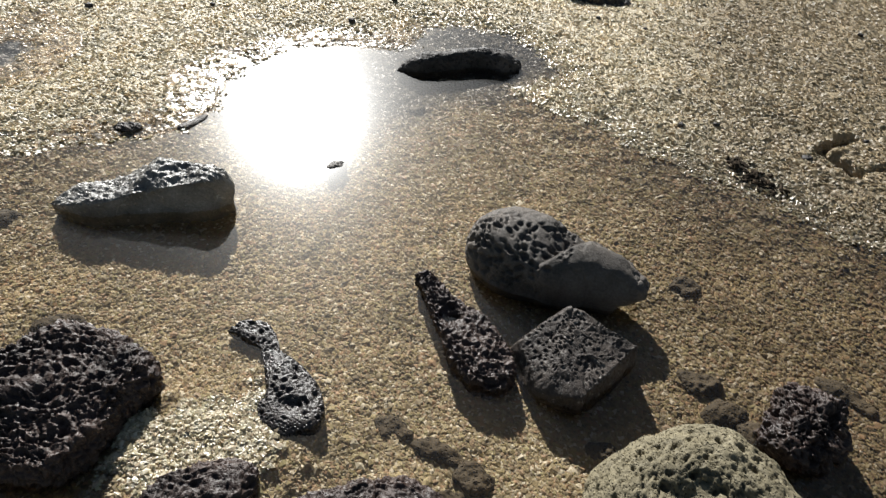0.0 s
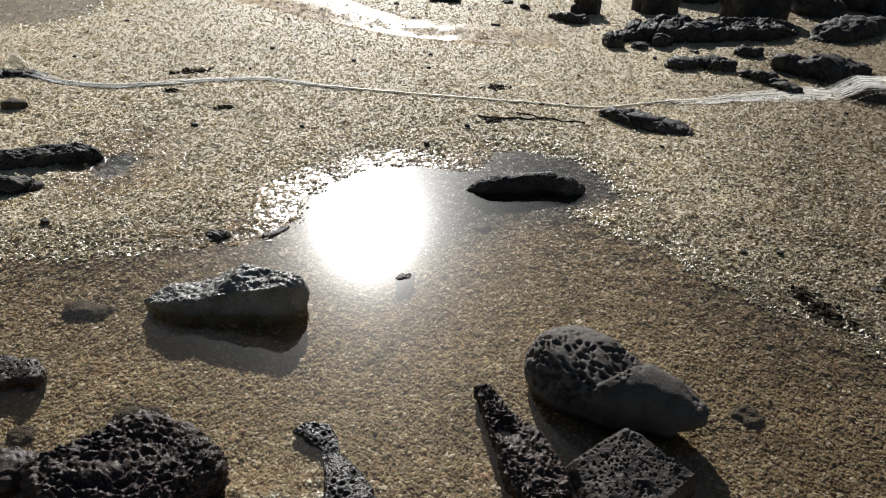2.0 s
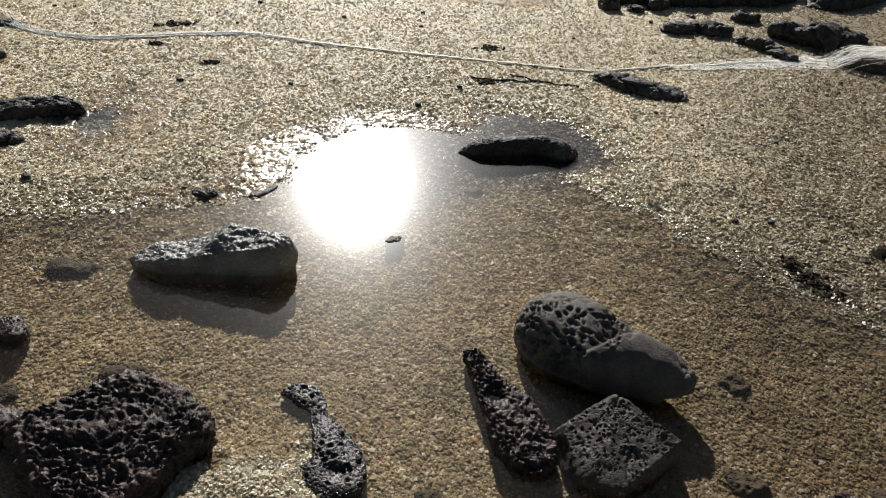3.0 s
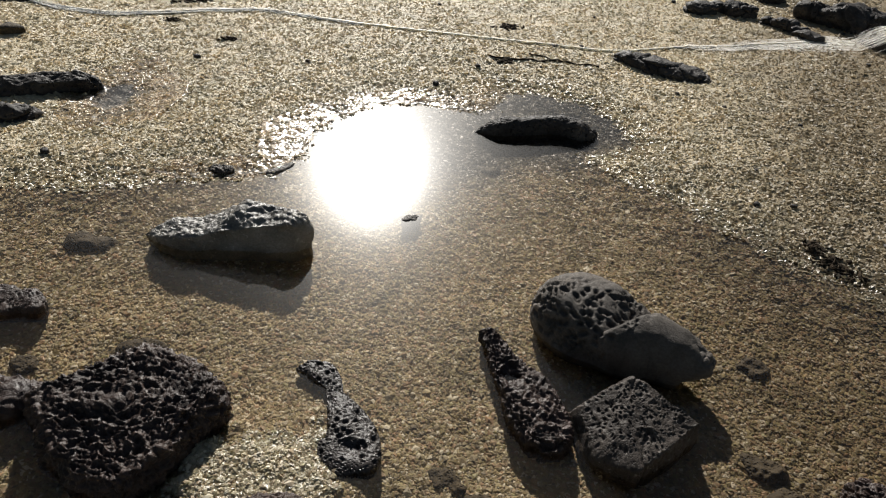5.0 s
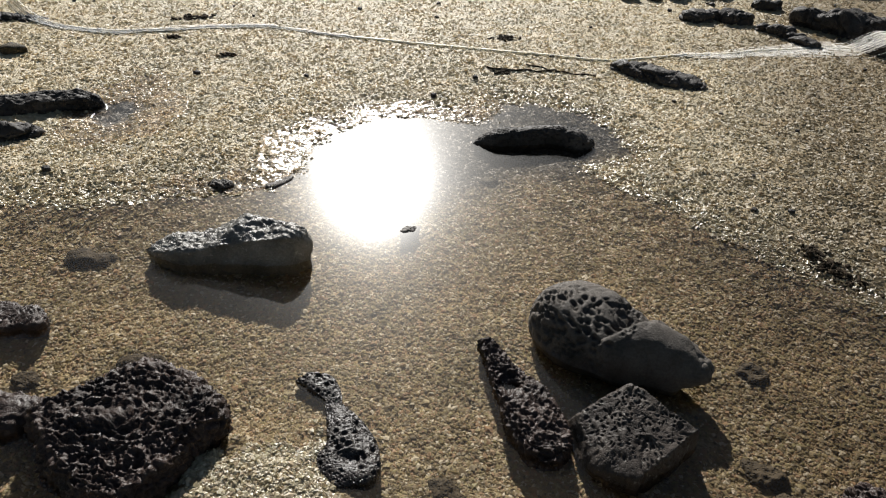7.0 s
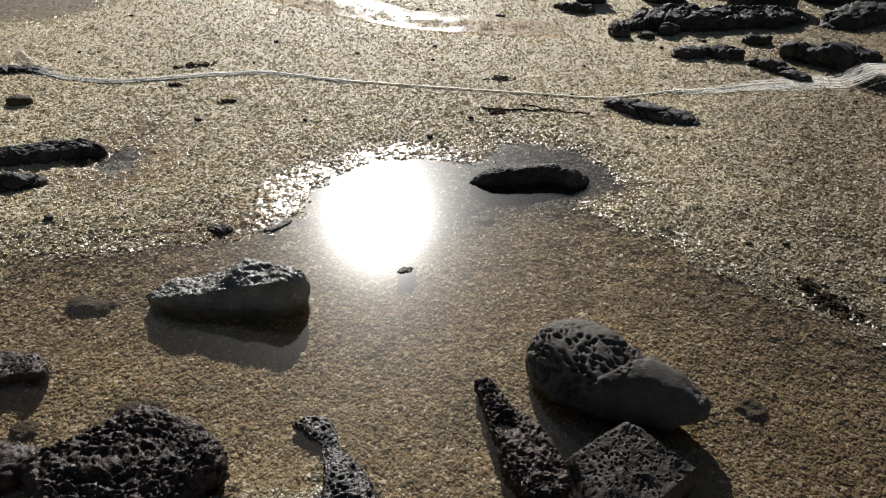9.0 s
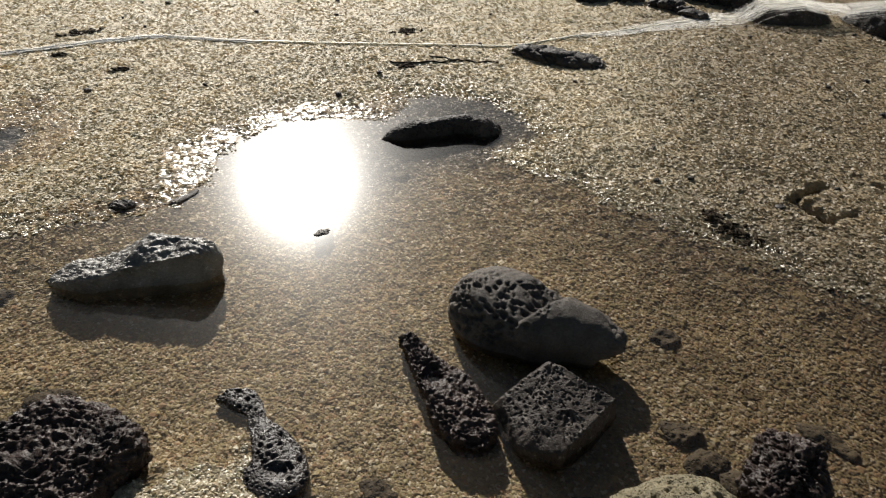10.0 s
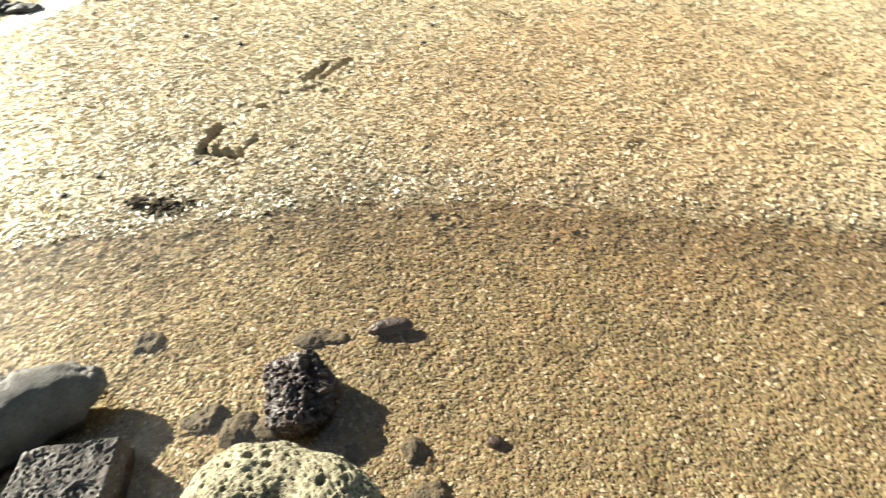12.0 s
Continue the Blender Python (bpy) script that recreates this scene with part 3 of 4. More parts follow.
def two_lobes(p):
    line = crease_line(p)
    dip = np.exp(-(np.minimum(line, 0) / 0.035) ** 2) * np.exp(-(np.maximum(line, 0) / 0.006) ** 2)
    swell = step(-0.002, 0.018, line) * step(0.10, 0.02, line)
    along = step(-0.10, 0.0, p[:, 0])
    # the far end thins to a knobbly tip
    tip = step(0.07, 0.19, p[:, 0])
    p[:, 0] -= tip * 0.055 * step(0.028, 0.0, p[:, 2])
    p[:, 1] += tip * 0.02 * step(0.040, 0.0, p[:, 2])
    p[:, 2] += tip * (p[:, 2] > 0.02) * (0.014 * layered(p * 42 + 3.0, 3, 77, 0.6) + 0.008 * np.exp(-((p[:, 0] - 0.165) / 0.016) ** 2))
    p[:, 2] = np.where(p[:, 2] > 0, p[:, 2] * (1 - 0.22 * dip * along) + 0.007 * swell * along * step(0.0, 0.03, p[:, 2]), p[:, 2])
    return p


stone("pitted_stone", [(0.04, 1.09), (0.08, 1.18), (0.16, 1.20), (0.24, 1.13), (0.32, 1.065), (0.385, 1.028), (0.412, 1.005), (0.38, 0.985), (0.28, 0.99), (0.18, 0.995), (0.09, 1.03)],
      0.088, SMOOTH_STONE, "smooth", 5, "smooth grey rounded stone with deep pits and a crease", level=7, square=0.66, side=0.66, tilt=(-0.07, 0.05), extra=two_lobes)


def cracked(p):
    line = p[:, 0] * 0.97 + p[:, 1] * 0.2 + 0.008 * np.sin(p[:, 1] * 60)
    return p * (1 - 0.045 * np.exp(-(line / 0.003) ** 2))[:, None]


stone("angular_stone", [(0.125, 0.85), (0.155, 0.79), (0.24, 0.745), (0.295, 0.775), (0.352, 0.838), (0.338, 0.893), (0.258, 0.945), (0.18, 0.935)],
      0.14, BASALT, "basalt", 8, "angular dark grey porous stone with a crack down its face", level=7, square=0.6, side=0.6, scale=0.85, extra=cracked,
      planes=[(-0.34, -0.24, 0.90, 0.057), (0.12, -0.24, 0.96, 0.053), (0.72, -0.65, 0.05, 0.070), (-0.85, -0.3, 0.2, 0.090), (-0.6, 0.65, 0.4, 0.078), (0.45, 0.8, 0.35, 0.072)])

def dished(p):
    """A deep hollow across the middle, a shelf below it."""
    deep = np.exp(-(((p[:, 0] + 0.012) / 0.026) ** 2 + ((p[:, 1] - 0.028) / 0.024) ** 2))
    p[:, 2] -= np.where(p[:, 2] > 0, 0.022 * deep, 0)
    return p


long_stone("leaf_shaped_stone", [(-0.037, 1.032, 0.008, 0.014), (-0.018, 0.995, 0.018, 0.022), (0.012, 0.950, 0.030, 0.022), (0.055, 0.890, 0.046, 0.024), (0.084, 0.835, 0.052, 0.026), (0.104, 0.792, 0.044, 0.026), (0.112, 0.765, 0.026, 0.020)],
           LAVA, "lava", 11, "long black porous stone with a wet hollow", scale=0.75, rings=220, around=150, foot=0.04, crest=0.55, extra=dished)


def eyed(p):
    """A round hollow in the broad end."""
    deep = np.exp(-(((p[:, 0] - 0.050) / 0.018) ** 2 + ((p[:, 1] + 0.066) / 0.012) ** 2))
    p[:, 2] -= np.where(p[:, 2] > 0, 0.010 * deep, 0)
    return p


long_stone("crooked_stone", [(-0.350, 0.846, 0.010, 0.006), (-0.328, 0.855, 0.020, 0.007), (-0.300, 0.850, 0.026, 0.008), (-0.278, 0.830, 0.018, 0.004), (-0.264, 0.803, 0.016, 0.002), (-0.244, 0.776, 0.026, 0.009), (-0.222, 0.748, 0.036, 0.011),
                             (-0.207, 0.720, 0.046, 0.013), (-0.206, 0.694, 0.056, 0.014), (-0.210, 0.670, 0.056, 0.013), (-0.212, 0.650, 0.034, 0.008)],
           WET_STONE, "holed", 13, "low crooked dark wet stone with holes, barely above water", rings=240, around=150, scale=0.48, crest=0.4, foot=0.035, extra=eyed)

stone("lava_boulder", [(-0.742, 0.640), (-0.712, 0.678), (-0.668, 0.712), (-0.628, 0.768), (-0.568, 0.797), (-0.492, 0.783), (-0.432, 0.748), (-0.425, 0.700), (-0.462, 0.664), (-0.446, 0.615), (-0.468, 0.560), (-0.545, 0.532), (-0.63, 0.548), (-0.70, 0.590)],
      0.075, LAVA, "lava", 17, "large black lava stone, rough and full of holes", level=7, square=0.6, side=0.55, planes=[(-0.02, -0.10, 1.0, 0.056), (-0.55, -0.75, 0.15, 0.112)])

stone("lava_stone", ellipse(-0.79, 0.66, 0.065, 0.040, 10, seed=2), 0.022, LAVA, "lava", 19, "small black lava stone beside a larger one", level=5, scale=0.6)
stone("lava_stone", ellipse(-0.30, 0.535, 0.10, 0.045, 32, seed=3), 0.03, LAVA, "lava", 23, "low black porous lava stone at the pool's edge", level=6, scale=0.7)
stone("lava_stone", ellipse(-0.045, 0.535, 0.115, 0.055, 4, seed=4), 0.03, LAVA, "lava", 29, "low black porous lava stone in shallow water", level=6, scale=0.7)

def hollowed(p):
    deep = np.exp(-(((p[:, 0] + 0.02) / 0.05) ** 2 + ((p[:, 1] - 0.015) / 0.026) ** 2)) + 0.8 * np.exp(-(((p[:, 0] - 0.05) / 0.025) ** 2 + ((p[:, 1] + 0.0) / 0.02) ** 2))
    p[:, 2] -= np.where(p[:, 2] > 0, 0.020 * deep, 0)
    return p


stone("pale_stone", [(0.215, 0.53), (0.245, 0.61), (0.315, 0.68), (0.40, 0.715), (0.475, 0.70), (0.53, 0.63), (0.56, 0.55), (0.55, 0.46), (0.45, 0.40), (0.33, 0.40), (0.25, 0.44)],
      0.09, PALE_STONE, "pale", 31, "pale beige porous stone with large holes", extra=hollowed, level=7, square=0.6, side=0.7)

stone("lava_block", [(0.525, 0.71), (0.55, 0.77), (0.60, 0.815), (0.65, 0.82), (0.675, 0.785), (0.665, 0.735), (0.63, 0.695), (0.565, 0.675)],
      0.062, LAVA, "caves", 37, "upright black lava stone riddled with holes", level=7, square=0.75, side=0.8,
      planes=[(-0.75, 0.45, 0.45, 0.052), (0.75, -0.5, 0.3, 0.056)])

long_stone("ridge_stone", [(-0.192, 1.878, 0.018, 0.018), (-0.16, 1.895, 0.030, 0.036), (-0.09, 1.920, 0.032, 0.043), (-0.02, 1.945, 0.028, 0.045), (0.05, 1.972, 0.022, 0.048), (0.10, 1.965, 0.036, 0.052), (0.14, 1.965, 0.042, 0.046), (0.175, 1.985, 0.016, 0.034)],
           DRY_LAVA, "basalt", 41, "low dark ridge-shaped stone in the pool's bay", scale=1.1, crest=0.7, foot=0.03)

# smaller stones in the pool, some wholly under water
SUNK_LABEL = "brownish stone lying under the shallow water"
SUNK_FAR = [
        (-0.935, 1.105, 0.06, 0.035, 8, 0.000), (-0.655, 0.845, 0.05, 0.02, 15, 0.0), (-0.825, 0.755, 0.028, 0.024, 0, -0.008),
        (-0.115, 1.70, 0.035, 0.018, 10, -0.004), (0.485, 1.09, 0.034, 0.028, 0, -0.004), (0.465, 0.85, 0.045, 0.028, -30, -0.006), (0.495, 0.785, 0.04, 0.03, 20, -0.004),
]
SUNK_NEAR = [
        (0.535, 0.745, 0.035, 0.035, 0, -0.004), (0.72, 0.85, 0.06, 0.022, -40, -0.008), (0.595, 0.605, 0.026, 0.02, 60, -0.006), (0.663, 0.535, 0.026, 0.02, 60, -0.004),
        (0.615, 0.455, 0.04, 0.03, 30, -0.004), (-0.045, 0.70, 0.035, 0.022, -20, -0.008), (0.025, 0.665, 0.05, 0.016, -18, -0.008), (0.08, 0.625, 0.032, 0.026, 0, 0.0),
        (0.045, 0.585, 0.028, 0.02, 0, -0.006), (0.285, 0.69, 0.024, 0.016, 0, -0.006), (-0.86, 0.60, 0.05, 0.03, 0, -0.004), (0.90, 0.98, 0.02, 0.012, 0, -0.01),
]
for seed, (x, y, rx, ry, turn, top) in enumerate(SUNK_FAR + SUNK_NEAR):
    stone("sunken_stone", ellipse(x, y, rx, ry, turn, seed=40 + seed), 0.026, SUNK_STONE, "sunk", 50 + seed, SUNK_LABEL, level=5, group="stones under the water", z0=top - 0.036, sink=0.02, square=0.5, scale=0.7)
stone("pool_stone", ellipse(-0.262, 1.378, 0.024, 0.017, 20, seed=67, uneven=0.4), 0.005, BASALT, "basalt", 67, "small dark stone just breaking the water", level=5, scale=0.5, square=0.8, side=1.0, sink=0.04, z0=-0.0035)
stone("pool_stone", [(-1.02, 0.86), (-0.97, 0.845), (-0.90, 0.85), (-0.858, 0.868), (-0.88, 0.89), (-0.94, 0.905), (-1.0, 0.895)], 0.017, LAVA, "basalt", 61, "dark stone with a lit top, standing in water", level=6, scale=1.0, square=0.4, side=0.6)
long_stone("black_sliver", [(0.785, 0.785, 0.010, 0.010), (0.82, 0.765, 0.019, 0.022), (0.86, 0.73, 0.014, 0.014)], LAVA, "basalt", 62, "narrow black stone sliver at the water's surface", rings=40, around=30, scale=0.6).location.z = -0.014
stone("lava_chip", ellipse(0.762, 0.447, 0.013, 0.010, 0, seed=63), 0.012, LAVA, "sunk", 63, "tiny black lava chip on the pool bed", level=3, scale=0.3, z0=-0.026)
stone("shore_stone", ellipse(-0.785, 1.448, 0.034, 0.018, 0, seed=64), 0.012, BASALT, "lava", 64, "small dark stone at the pool's edge", level=5, scale=0.5, z0=0.004)
long_stone("shore_stone", [(-0.675, 1.465, 0.014, 0.012), (-0.645, 1.50, 0.014, 0.006), (-0.625, 1.55, 0.010, 0.005)], BASALT, "basalt", 65, "narrow dark stone along the pool's edge", rings=30, around=24, scale=0.3)

# ---- stones and ledges farther up the beach ----


def on_ground(x, y):
    return float(ground_height(np.array([x]), np.array([y]))[0])


def beach_stone(name, x, y, rx, ry, turn, height, seed, label, material=DRY_LAVA, kind="ledge", level=5, square=0.45, side=0.55, scale=1.0, group=""):
    return stone(name, ellipse(x, y, rx, ry, turn, seed=seed, uneven=0.25), height, material, kind, seed, label, level=level, square=square, side=side, scale=scale, group=group, z0=on_ground(x, y) - 0.006)


slab_stone("rock_ledge", [(-2.02, 1.28, 0.040, 1.38, 0.05), (-1.75, 1.475, 0.046, 1.57, 0.055), (-1.56, 1.615, 0.050, 1.71, 0.062), (-1.44, 1.70, 0.050, 1.79, 0.060), (-1.37, 1.755, 0.044, 1.83, 0.050), (-1.34, 1.785, 0.030, 1.82, 0.032)], DRY_LAVA, "basalt", 71, "long dark rock slab ending at a small puddle", scale=1.2)
long_stone("rock_ledge", [(-1.68, 1.34, 0.05, 0.05), (-1.54, 1.44, 0.045, 0.055), (-1.44, 1.52, 0.035, 0.05), (-1.385, 1.58, 0.02, 0.03)], DRY_LAVA, "ledge", 72, "lower dark rock ledge half buried in sand", scale=0.7)
long_stone("rock_ledge", [(-2.34, 2.30, 0.05, 0.04), (-2.12, 2.37, 0.05, 0.06), (-1.98, 2.425, 0.04, 0.05), (-1.87, 2.465, 0.02, 0.03)], DRY_LAVA, "ledge", 73, "dark rock ledge under the tangled net", scale=0.8)
slab_stone("rock_ledge", [(0.26, 3.64, 0.05, 3.74, 0.06), (0.42, 3.74, 0.09, 3.98, 0.12), (0.62, 3.80, 0.10, 4.06, 0.135), (0.90, 3.90, 0.105, 4.14, 0.14), (1.15, 4.02, 0.10, 4.24, 0.13), (1.32, 4.14, 0.085, 4.32, 0.10), (1.40, 4.22, 0.05, 4.33, 0.06)], DRY_LAVA, "ledge", 74, "broad black rock ledge with a rough top", rings=260, around=140, scale=1.0)
long_stone("rock_ledge", [(1.36, 4.14, 0.06, 0.05), (1.52, 4.18, 0.11, 0.13), (1.72, 4.40, 0.10, 0.12), (1.95, 4.62, 0.08, 0.08), (2.3, 4.9, 0.08, 0.10)], DRY_LAVA, "ledge", 75, "black rock ledge running up the beach", scale=1.1, crest=0.9)
long_stone("net_rock", [(0.20, 2.615, 0.014, 0.02), (0.27, 2.605, 0.05, 0.06), (0.37, 2.565, 0.075, 0.075), (0.47, 2.52, 0.075, 0.066), (0.58, 2.48, 0.03, 0.03)], DRY_LAVA, "ledge", 76, "low dark rock lying against the net", scale=0.6)
LARGER_ROCKS = [
        (0.31, 3.62, 0.05, 0.05, 0, 0.06), (0.18, 4.36, 0.10, 0.08, 0, 0.15), (0.62, 4.55, 0.16, 0.10, 8, 0.17), (1.16, 4.52, 0.22, 0.11, 10, 0.22), (0.05, 4.12, 0.12, 0.06, -20, 0.05),
        (0.45, 3.62, 0.05, 0.03, 10, 0.04), (0.56, 3.72, 0.06, 0.04, 30, 0.06), (1.12, 3.46, 0.08, 0.07, 20, 0.07), (1.27, 3.40, 0.13, 0.10, 0, 0.085), (1.41, 3.52, 0.12, 0.06, 20, 0.06),
]
SMALLER_ROCKS = [
        (0.62, 3.34, 0.08, 0.035, 15, 0.035), (0.70, 3.39, 0.06, 0.03, 0, 0.045), (0.80, 3.36, 0.06, 0.045, 10, 0.05), (0.98, 3.68, 0.08, 0.05, 10, 0.06), (0.72, 3.64, 0.03, 0.02, 0, 0.02),
        (0.93, 3.24, 0.08, 0.035, -25, 0.035), (1.02, 3.13, 0.07, 0.05, -40, 0.035), (-0.30, 4.32, 0.04, 0.025, 0, 0.03), (-0.19, 4.24, 0.03, 0.02, 0, 0.03), (-0.68, 4.24, 0.10, 0.04, 10, 0.05),
        (-0.31, 3.73, 0.03, 0.015, 0, 0.015), (1.60, 4.85, 0.16, 0.12, 0, 0.14), (2.05, 5.15, 0.25, 0.16, 10, 0.2), (0.85, 5.1, 0.3, 0.14, 5, 0.2), (1.5, 5.4, 0.35, 0.2, 0, 0.25),
]
for seed, (x, y, rx, ry, turn, height) in enumerate(LARGER_ROCKS + SMALLER_ROCKS):
    beach_stone("beach_rock", x, y, rx, ry, turn, height, 80 + seed, "rough black lava rock lying on the sand", level=5 if max(rx, height) > 0.045 else 4, scale=1.1 if rx > 0.09 else 0.8, group="lava rocks up the beach")
long_stone("draped_rock", [(1.22, 3.18, 0.03, 0.04), (1.32, 3.12, 0.07, 0.085), (1.46, 3.10, 0.08, 0.10), (1.58, 3.11, 0.06, 0.085), (1.66, 3.13, 0.03, 0.05)], BASALT, "basalt", 110, "grey rock with pale net draped over it", rings=150, scale=1.6)
long_stone("draped_rock", [(1.68, 3.18, 0.05, 0.08), (1.82, 2.98, 0.10, 0.15), (1.97, 2.78, 0.12, 0.18), (2.15, 2.62, 0.13, 0.19), (2.40, 2.48, 0.13, 0.17), (2.75, 2.35, 0.10, 0.11)], DRY_LAVA, "ledge", 112, "large black rock with a tangle of net on it", rings=170, around=100)
beach_stone("beach_rock", -1.86, 2.07, 0.05, 0.025, 20, 0.03, 111, "small reddish-brown rock half sunk in sand", SUNK_STONE, "basalt", 4, scale=0.5)


def tube(path, radius, sides=6):
    """Corners and faces of a thin round thread along a path."""
    path = np.asarray(path, float)
    d = np.gradient(path, axis=0)
    d /= np.linalg.norm(d, axis=1, keepdims=True)
    side = np.cross(d, (0, 0, 1.0))
    side /= np.maximum(np.linalg.norm(side, axis=1, keepdims=True), 1e-6)
    above = np.cross(side, d)
    a = np.linspace(0, 2 * np.pi, sides, endpoint=False)
    v = path[:, None] + radius * (np.cos(a)[None, :, None] * side[:, None] + np.sin(a)[None, :, None] * above[:, None])
    i = np.arange(len(path) - 1)[:, None] * sides
    j = np.arange(sides)[None]
    k = (j + 1) % sides
    return v.reshape(-1, 3), np.stack([i + j, i + k, i + sides + k, i + sides + j], -1).reshape(-1, 4)


def joined(pieces):
    verts, faces, base = [], [], 0
    for v, f in pieces:
        verts.append(v), faces.append(f + base)
        base += len(v)
    return np.concatenate(verts), np.concatenate(faces)


def part(name, verts, faces, material, parent, label=""):
    me = mesh_of(name, verts, faces)
    me.materials.append(material)
    ob = new(name, me)
    ob.parent = parent
    return tagged(ob, label)


# ---- the net strung over the beach ----
NET = [(-2.16, 2.46), (-2.08, 2.42), (-1.87, 2.36), (-1.69, 2.38), (-1.45, 2.50), (-1.16, 2.62), (-0.83, 2.575), (-0.56, 2.595), (-0.24, 2.615), (0.07, 2.655), (0.244, 2.675), (0.52, 2.83), (0.85, 3.02), (1.09, 3.12), (1.34, 3.12), (1.50, 3.09), (1.68, 3.12), (1.85, 2.93), (2.02, 2.72), (2.20, 2.58), (2.38, 2.48)]


def net_line(offset, seed, low=0.0, high=1.0, lift=0.004):
    a = np.array(NET)
    run = np.r_[0, np.cumsum(np.hypot(*np.diff(a, axis=0).T))]
    s = np.linspace(low, high, 260) * run[-1]
    x, y = np.interp(s, run, a[:, 0]), np.interp(s, run, a[:, 1])
    x = np.convolve(np.pad(x, 7, mode="edge"), np.ones(15) / 15, "valid")
    y = np.convolve(np.pad(y, 7, mode="edge"), np.ones(15) / 15, "valid")
    # loose at both ends, drawn into one cord in the middle; a veil fans out towards the draped rock
    u = s / run[-1]
    spread = 0.003 + 0.013 * step(0.32, 0.14, u) + 0.048 * step(0.53, 0.70, u)
    wave = smooth_noise(np.stack([s * 1.7, np.full_like(s, seed * 3.7), np.zeros_like(s)], 1), seed)
    small = smooth_noise(np.stack([s * 9, np.full_like(s, seed * 1.7), np.zeros_like(s)], 1), seed + 5)
    y = y + spread * (offset + 0.5 * wave + 0.15 * small) - 0.045 * step(0.53, 0.62, u) * step(0.74, 0.66, u)
    z = ground_height(x, y)
    z = np.maximum(z, np.convolve(np.pad(z, 8, mode="edge"), np.ones(17) / 17, "valid")) + lift
    ridge_y = np.interp(x, (1.22, 1.46, 1.66, 1.82, 1.97, 2.15, 2.40), (3.18, 3.10, 3.14, 2.98, 2.78, 2.62, 2.48))
    ridge_z = np.interp(x, (1.22, 1.32, 1.46, 1.60, 1.68, 1.82, 1.97, 2.15, 2.40), (0.0, 0.065, 0.078, 0.06, 0.055, 0.125, 0.155, 0.165, 0.15))
    over = ridge_z * np.sqrt(np.clip(1 - ((y - ridge_y) / 0.15) ** 2, 0, 1))
    over2 = np.exp(-(((x + 2.15) / 0.14) ** 2 + ((y - 2.47) / 0.07) ** 2)) * 0.06
    return np.stack([x, y, z + over + over2], 1)


net = tagged(new("fishing_net"), "bleached nylon net drawn into a cord, fraying at both ends", "net")
part("cord", *tube(net_line(0.0, 1, 0.06, 0.72, 0.003), 0.0042), CORD, net)
for n in range(34):
    low = 0.0 if n % 3 else 0.50
    high = 0.30 if n % 3 == 1 else (1.0 if n % 5 == 0 else 0.70)
    part("strand", *tube(net_line(-1.7 + 2.0 * n / 33, n + 2, low, high), 0.0016 if n % 3 == 1 else 0.0003 if n % 2 else 0.0005, 5), CORD, net)


def mesh_threads(low, high, count, seed, wide):
    rnd = random.Random(seed)
    pieces = []
    for k in range(count):
        start = rnd.uniform(low, high)
        path = net_line(rnd.uniform(-wide, wide), seed + k, start, min(start + rnd.uniform(0.05, 0.12), 1.0))[::6]
        path[:, 1] += np.linspace(-0.02, 0.02, len(path)) * rnd.choice((-1, 1)) * wide
        pieces.append(tube(path, 0.0005, 4))
    return joined(pieces)


part("netting", *mesh_threads(0.55, 0.74, 110, 300, 1.3), CORD, net, "loose pale mesh of thin threads")
part("netting", *mesh_threads(0.72, 0.95, 130, 500, 1.2), CORD, net, "bunched pale mesh lying on a rock")
part("netting", *mesh_threads(0.02, 0.22, 40, 400, 0.9), CORD, net, "loose pale mesh of thin threads")

# ---- seaweed, chips and dark pebbles strewn on the sand ----


def weed(x, y, long, wide, turn, seed):
    """A ragged tuft: many small torn, crumpled flakes."""
    gen = np.random.default_rng(seed)
    grid, faces = GRIDS[2]
    c, si = math.cos(radians(turn)), math.sin(radians(turn))
    pieces = []
    for k in range(int(30 + 480 * long)):
        u, v = gen.normal(0, 0.24) * long, gen.normal(0, 0.55) * wide
        px, py = x + u * c - v * si, y + u * si + v * c
        size = gen.uniform(0.3, 1.0) ** 2 * 0.009 + 0.002
        flake = grid * (size * gen.uniform(0.6, 1.6), size * gen.uniform(0.4, 0.9), size * gen.uniform(0.15, 0.5))
        flake = flake * (1 + 0.6 * smooth_noise(grid * 3.1 + 9.1 * k, seed))[:, None]
        lean = Euler((gen.normal(0, 0.4), gen.normal(0, 0.4), radians(turn) + gen.normal(0, 0.9))).to_matrix()
        flake = flake @ np.array(lean).T
        pieces.append((flake + (px, py, on_ground(px, py) + 0.25 * size), faces))
    verts, corners = joined(pieces)
    me = mesh_of("seaweed", verts - (x, y, 0), corners)
    me.materials.append(WEED)
    ob = new("seaweed", me)
    ob.location = (x, y, 0)
    return tagged(ob, "dark matted tuft of seaweed on the sand", "seaweed", "seaweed tufts")


for n, (x, y, long, wide, turn) in enumerate(((-1.46, 2.63, 0.15, 0.025, 30), (-0.20, 2.78, 0.11, 0.03, 35), (-0.17, 2.44, 0.07, 0.018, 20), (0.690, 1.51, 0.06, 0.016, -70), (0.745, 1.43, 0.10, 0.024, -38), (0.712, 1.465, 0.06, 0.018, 10), (-1.44, 2.40, 0.07, 0.014, 10), (-1.15, 2.28, 0.07, 0.010, 20))):
    weed(x, y, long, wide, turn, 500 + n)

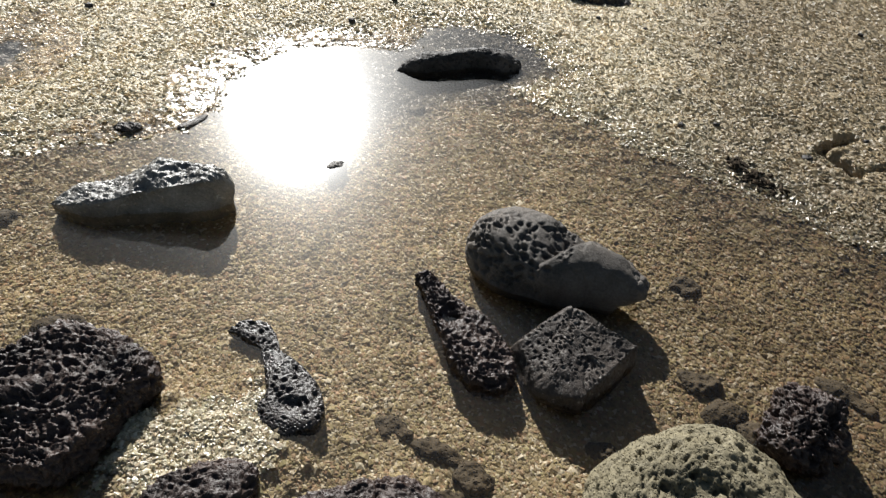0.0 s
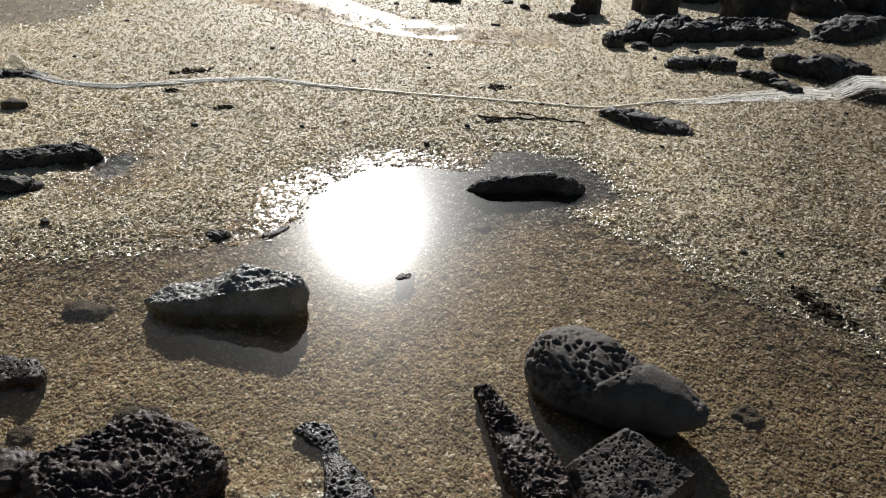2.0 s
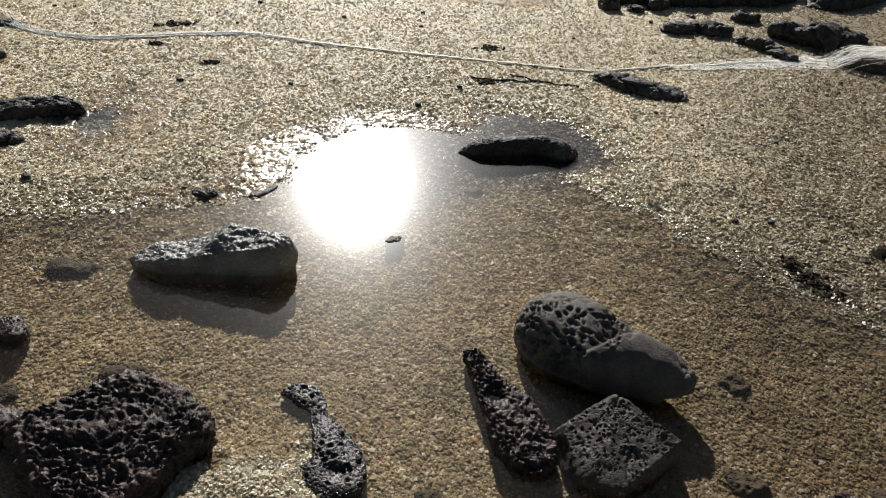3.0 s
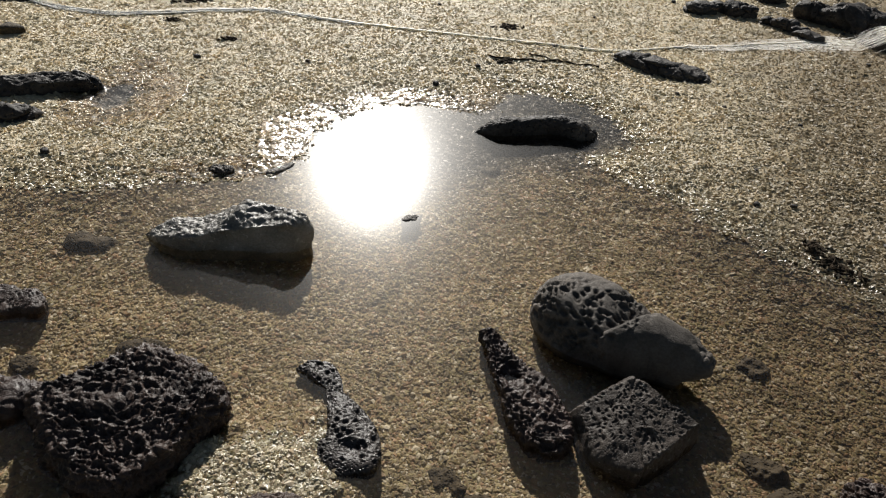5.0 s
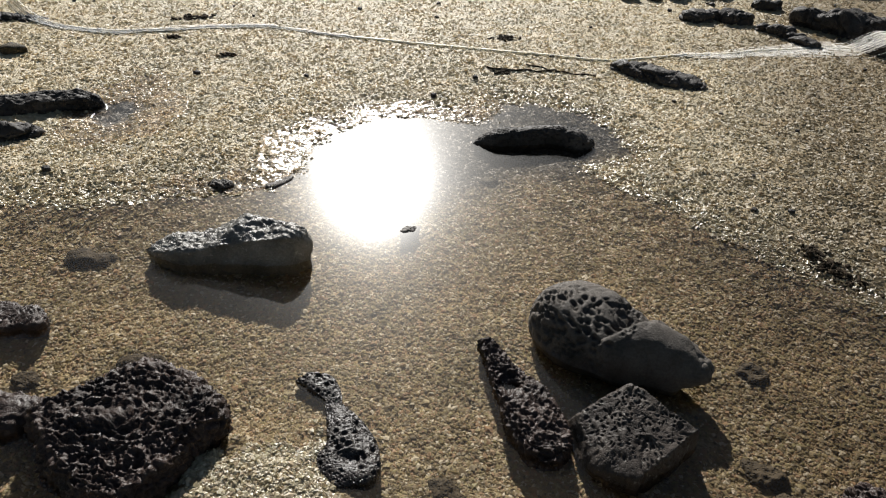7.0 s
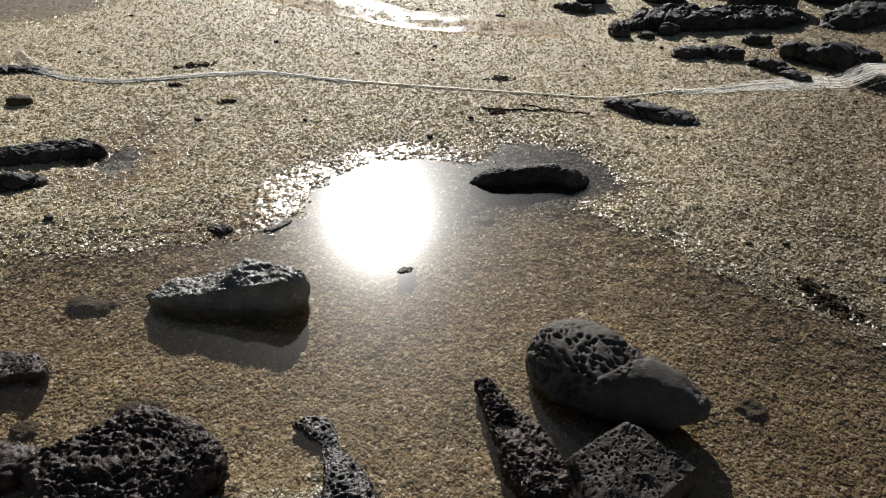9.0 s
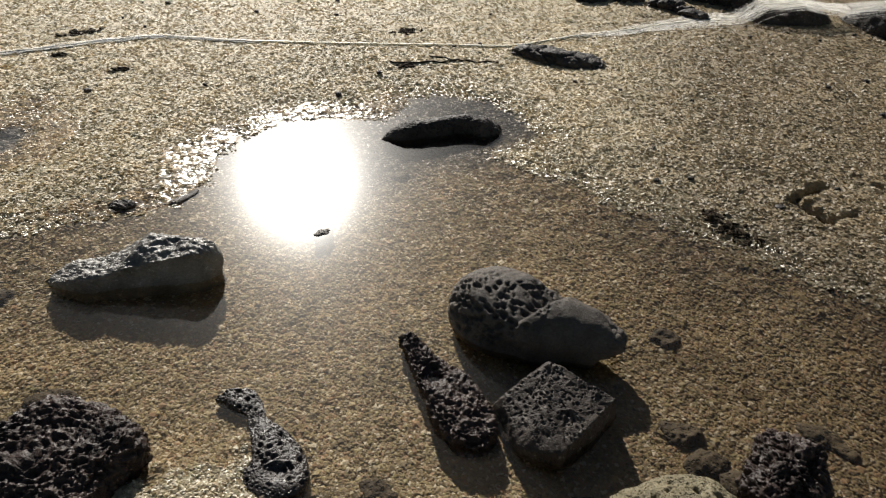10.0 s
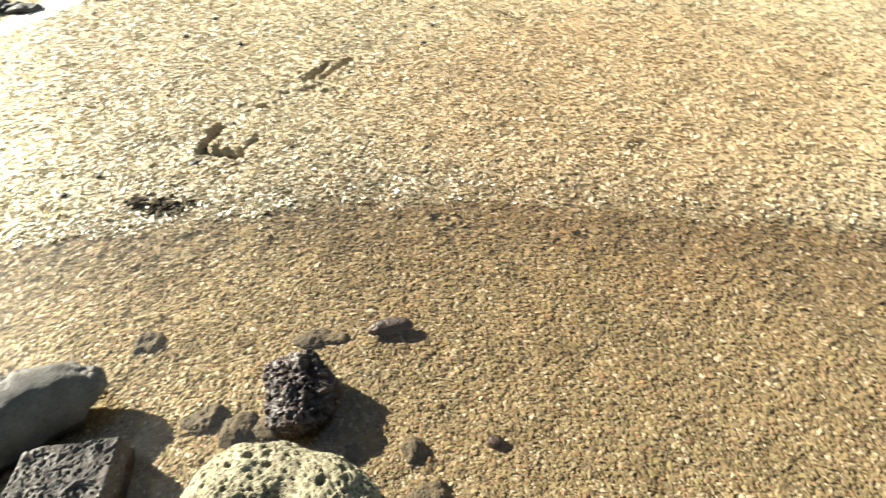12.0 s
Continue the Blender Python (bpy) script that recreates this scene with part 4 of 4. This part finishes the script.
for n, (x, y, turn) in enumerate(((-0.10, 2.47, 12), (0.04, 2.50, -8))):
    u = np.linspace(-0.5, 0.5, 40)
    px, py = x + 0.26 * u * math.cos(radians(turn)), y + 0.26 * u * math.sin(radians(turn)) + 0.05 * u * u + 0.006 * np.sin(u * 19 + n)
    v, f = tube(np.stack([px, py, ground_height(px, py) + 0.003], 1), 0.0035)
    me = mesh_of("seaweed_stalk", v, f)
    me.materials.append(WEED)
    tagged(new("seaweed_stalk", me), "thin dark seaweed stalk lying on the sand", "seaweed", "seaweed stalks")

pebble = beach_stone("pebble", 0.872, 1.558, 0.014, 0.011, 0, 0.010, 131, "small dark pebble on the wet sand", kind="sunk", level=3, scale=0.4, group="dark pebbles on the sand")
rnd = random.Random(9)
spots = 0
while spots < 110:
    x, y = rnd.uniform(-2.2, 2.4), rnd.uniform(0.4, 4.2)
    z = on_ground(x, y)
    if z < 0.012 or abs(x) > 0.75 * y + 0.9:
        continue
    spots += 1
    g = rnd.choice((0.3, 0.35, 0.4, 0.5, 0.55, 0.8))
    twin = copy_thing(pebble, pose(x, y, z + 0.0015, 0, 0, rnd.uniform(0, 360)))
    twin.scale = (g * rnd.uniform(0.8, 1.4), g, g)


# ---- loose shell grit lying on the sand ----
def build_grit():
    """Flattened, tilted flakes of shell and stone: domed ones where the viewer stands, folded ones farther off."""
    gen = np.random.default_rng(4)
    dome = np.array([(1, 0, -0.05), (0, 0.72, -0.05), (-1, 0, -0.05), (0, -0.72, -0.05), (0.1, 0.1, 0.20)]), np.array([(0, 1, 4), (1, 2, 4), (2, 3, 4), (3, 0, 4)])
    fold = np.array([(1, 0, 0.06), (0, 0.72, -0.08), (-1, 0, 0.06), (0, -0.72, -0.08)]), np.array([(0, 1, 2), (0, 2, 3)])
    pieces = []
    for (shape, faces), count, first_reach, last_reach, left, right, least, grow in ((dome, 210000, 0.5, 1.55, -60, 98, 0.0056, 0.0007), (fold, 430000, 1.35, 5.2, -52, 92, 0.0058, 0.0010)):
        far = first_reach * (last_reach / first_reach) ** gen.random(count) * np.exp(gen.normal(0, 0.04, count))
        bearing = np.radians(gen.uniform(left, right, count) + gen.normal(0, 5, count))
        x, y = 0.10 + far * np.sin(bearing), 0.04 + far * np.cos(bearing)
        size = gen.uniform(0.5, 1.0, count) ** 2 * (least + grow * far) + (gen.random(count) < 0.022) * 0.0035
        v = shape[None] * (1 + gen.uniform(-0.3, 0.3, (count, len(shape), 1))) * size[:, None, None]
        height = ground_height(x, y)
        v *= np.where(height < 0.0, 1.08, 1.0)[:, None, None]
        loose = np.where(height < 0.0, 0.27, 0.40)
        for first, second, spin in ((1, 2, gen.normal(0, 1, count) * loose), (0, 2, gen.normal(0, 1, count) * loose), (0, 1, gen.uniform(0, 6.283, count))):
            c, s = np.cos(spin)[:, None], np.sin(spin)[:, None]
            a, b = v[:, :, first].copy(), v[:, :, second].copy()
            v[:, :, first], v[:, :, second] = a * c - b * s, a * s + b * c
        v += np.stack([x, y, height + 0.0006 + 0.35 * size * gen.random(count)], 1)[:, None]
        pieces.append((v.reshape(-1, 3), (faces[None] + len(shape) * np.arange(count)[:, None, None]).reshape(-1, 3)))
    me = mesh_of("shell_grit", *joined(pieces), smooth=False)
    me.materials.append(GRAINS)
    return tagged(new("shell_grit", me), "loose coarse golden shell grit covering the beach", "grit", kind="stuff")


build_grit()
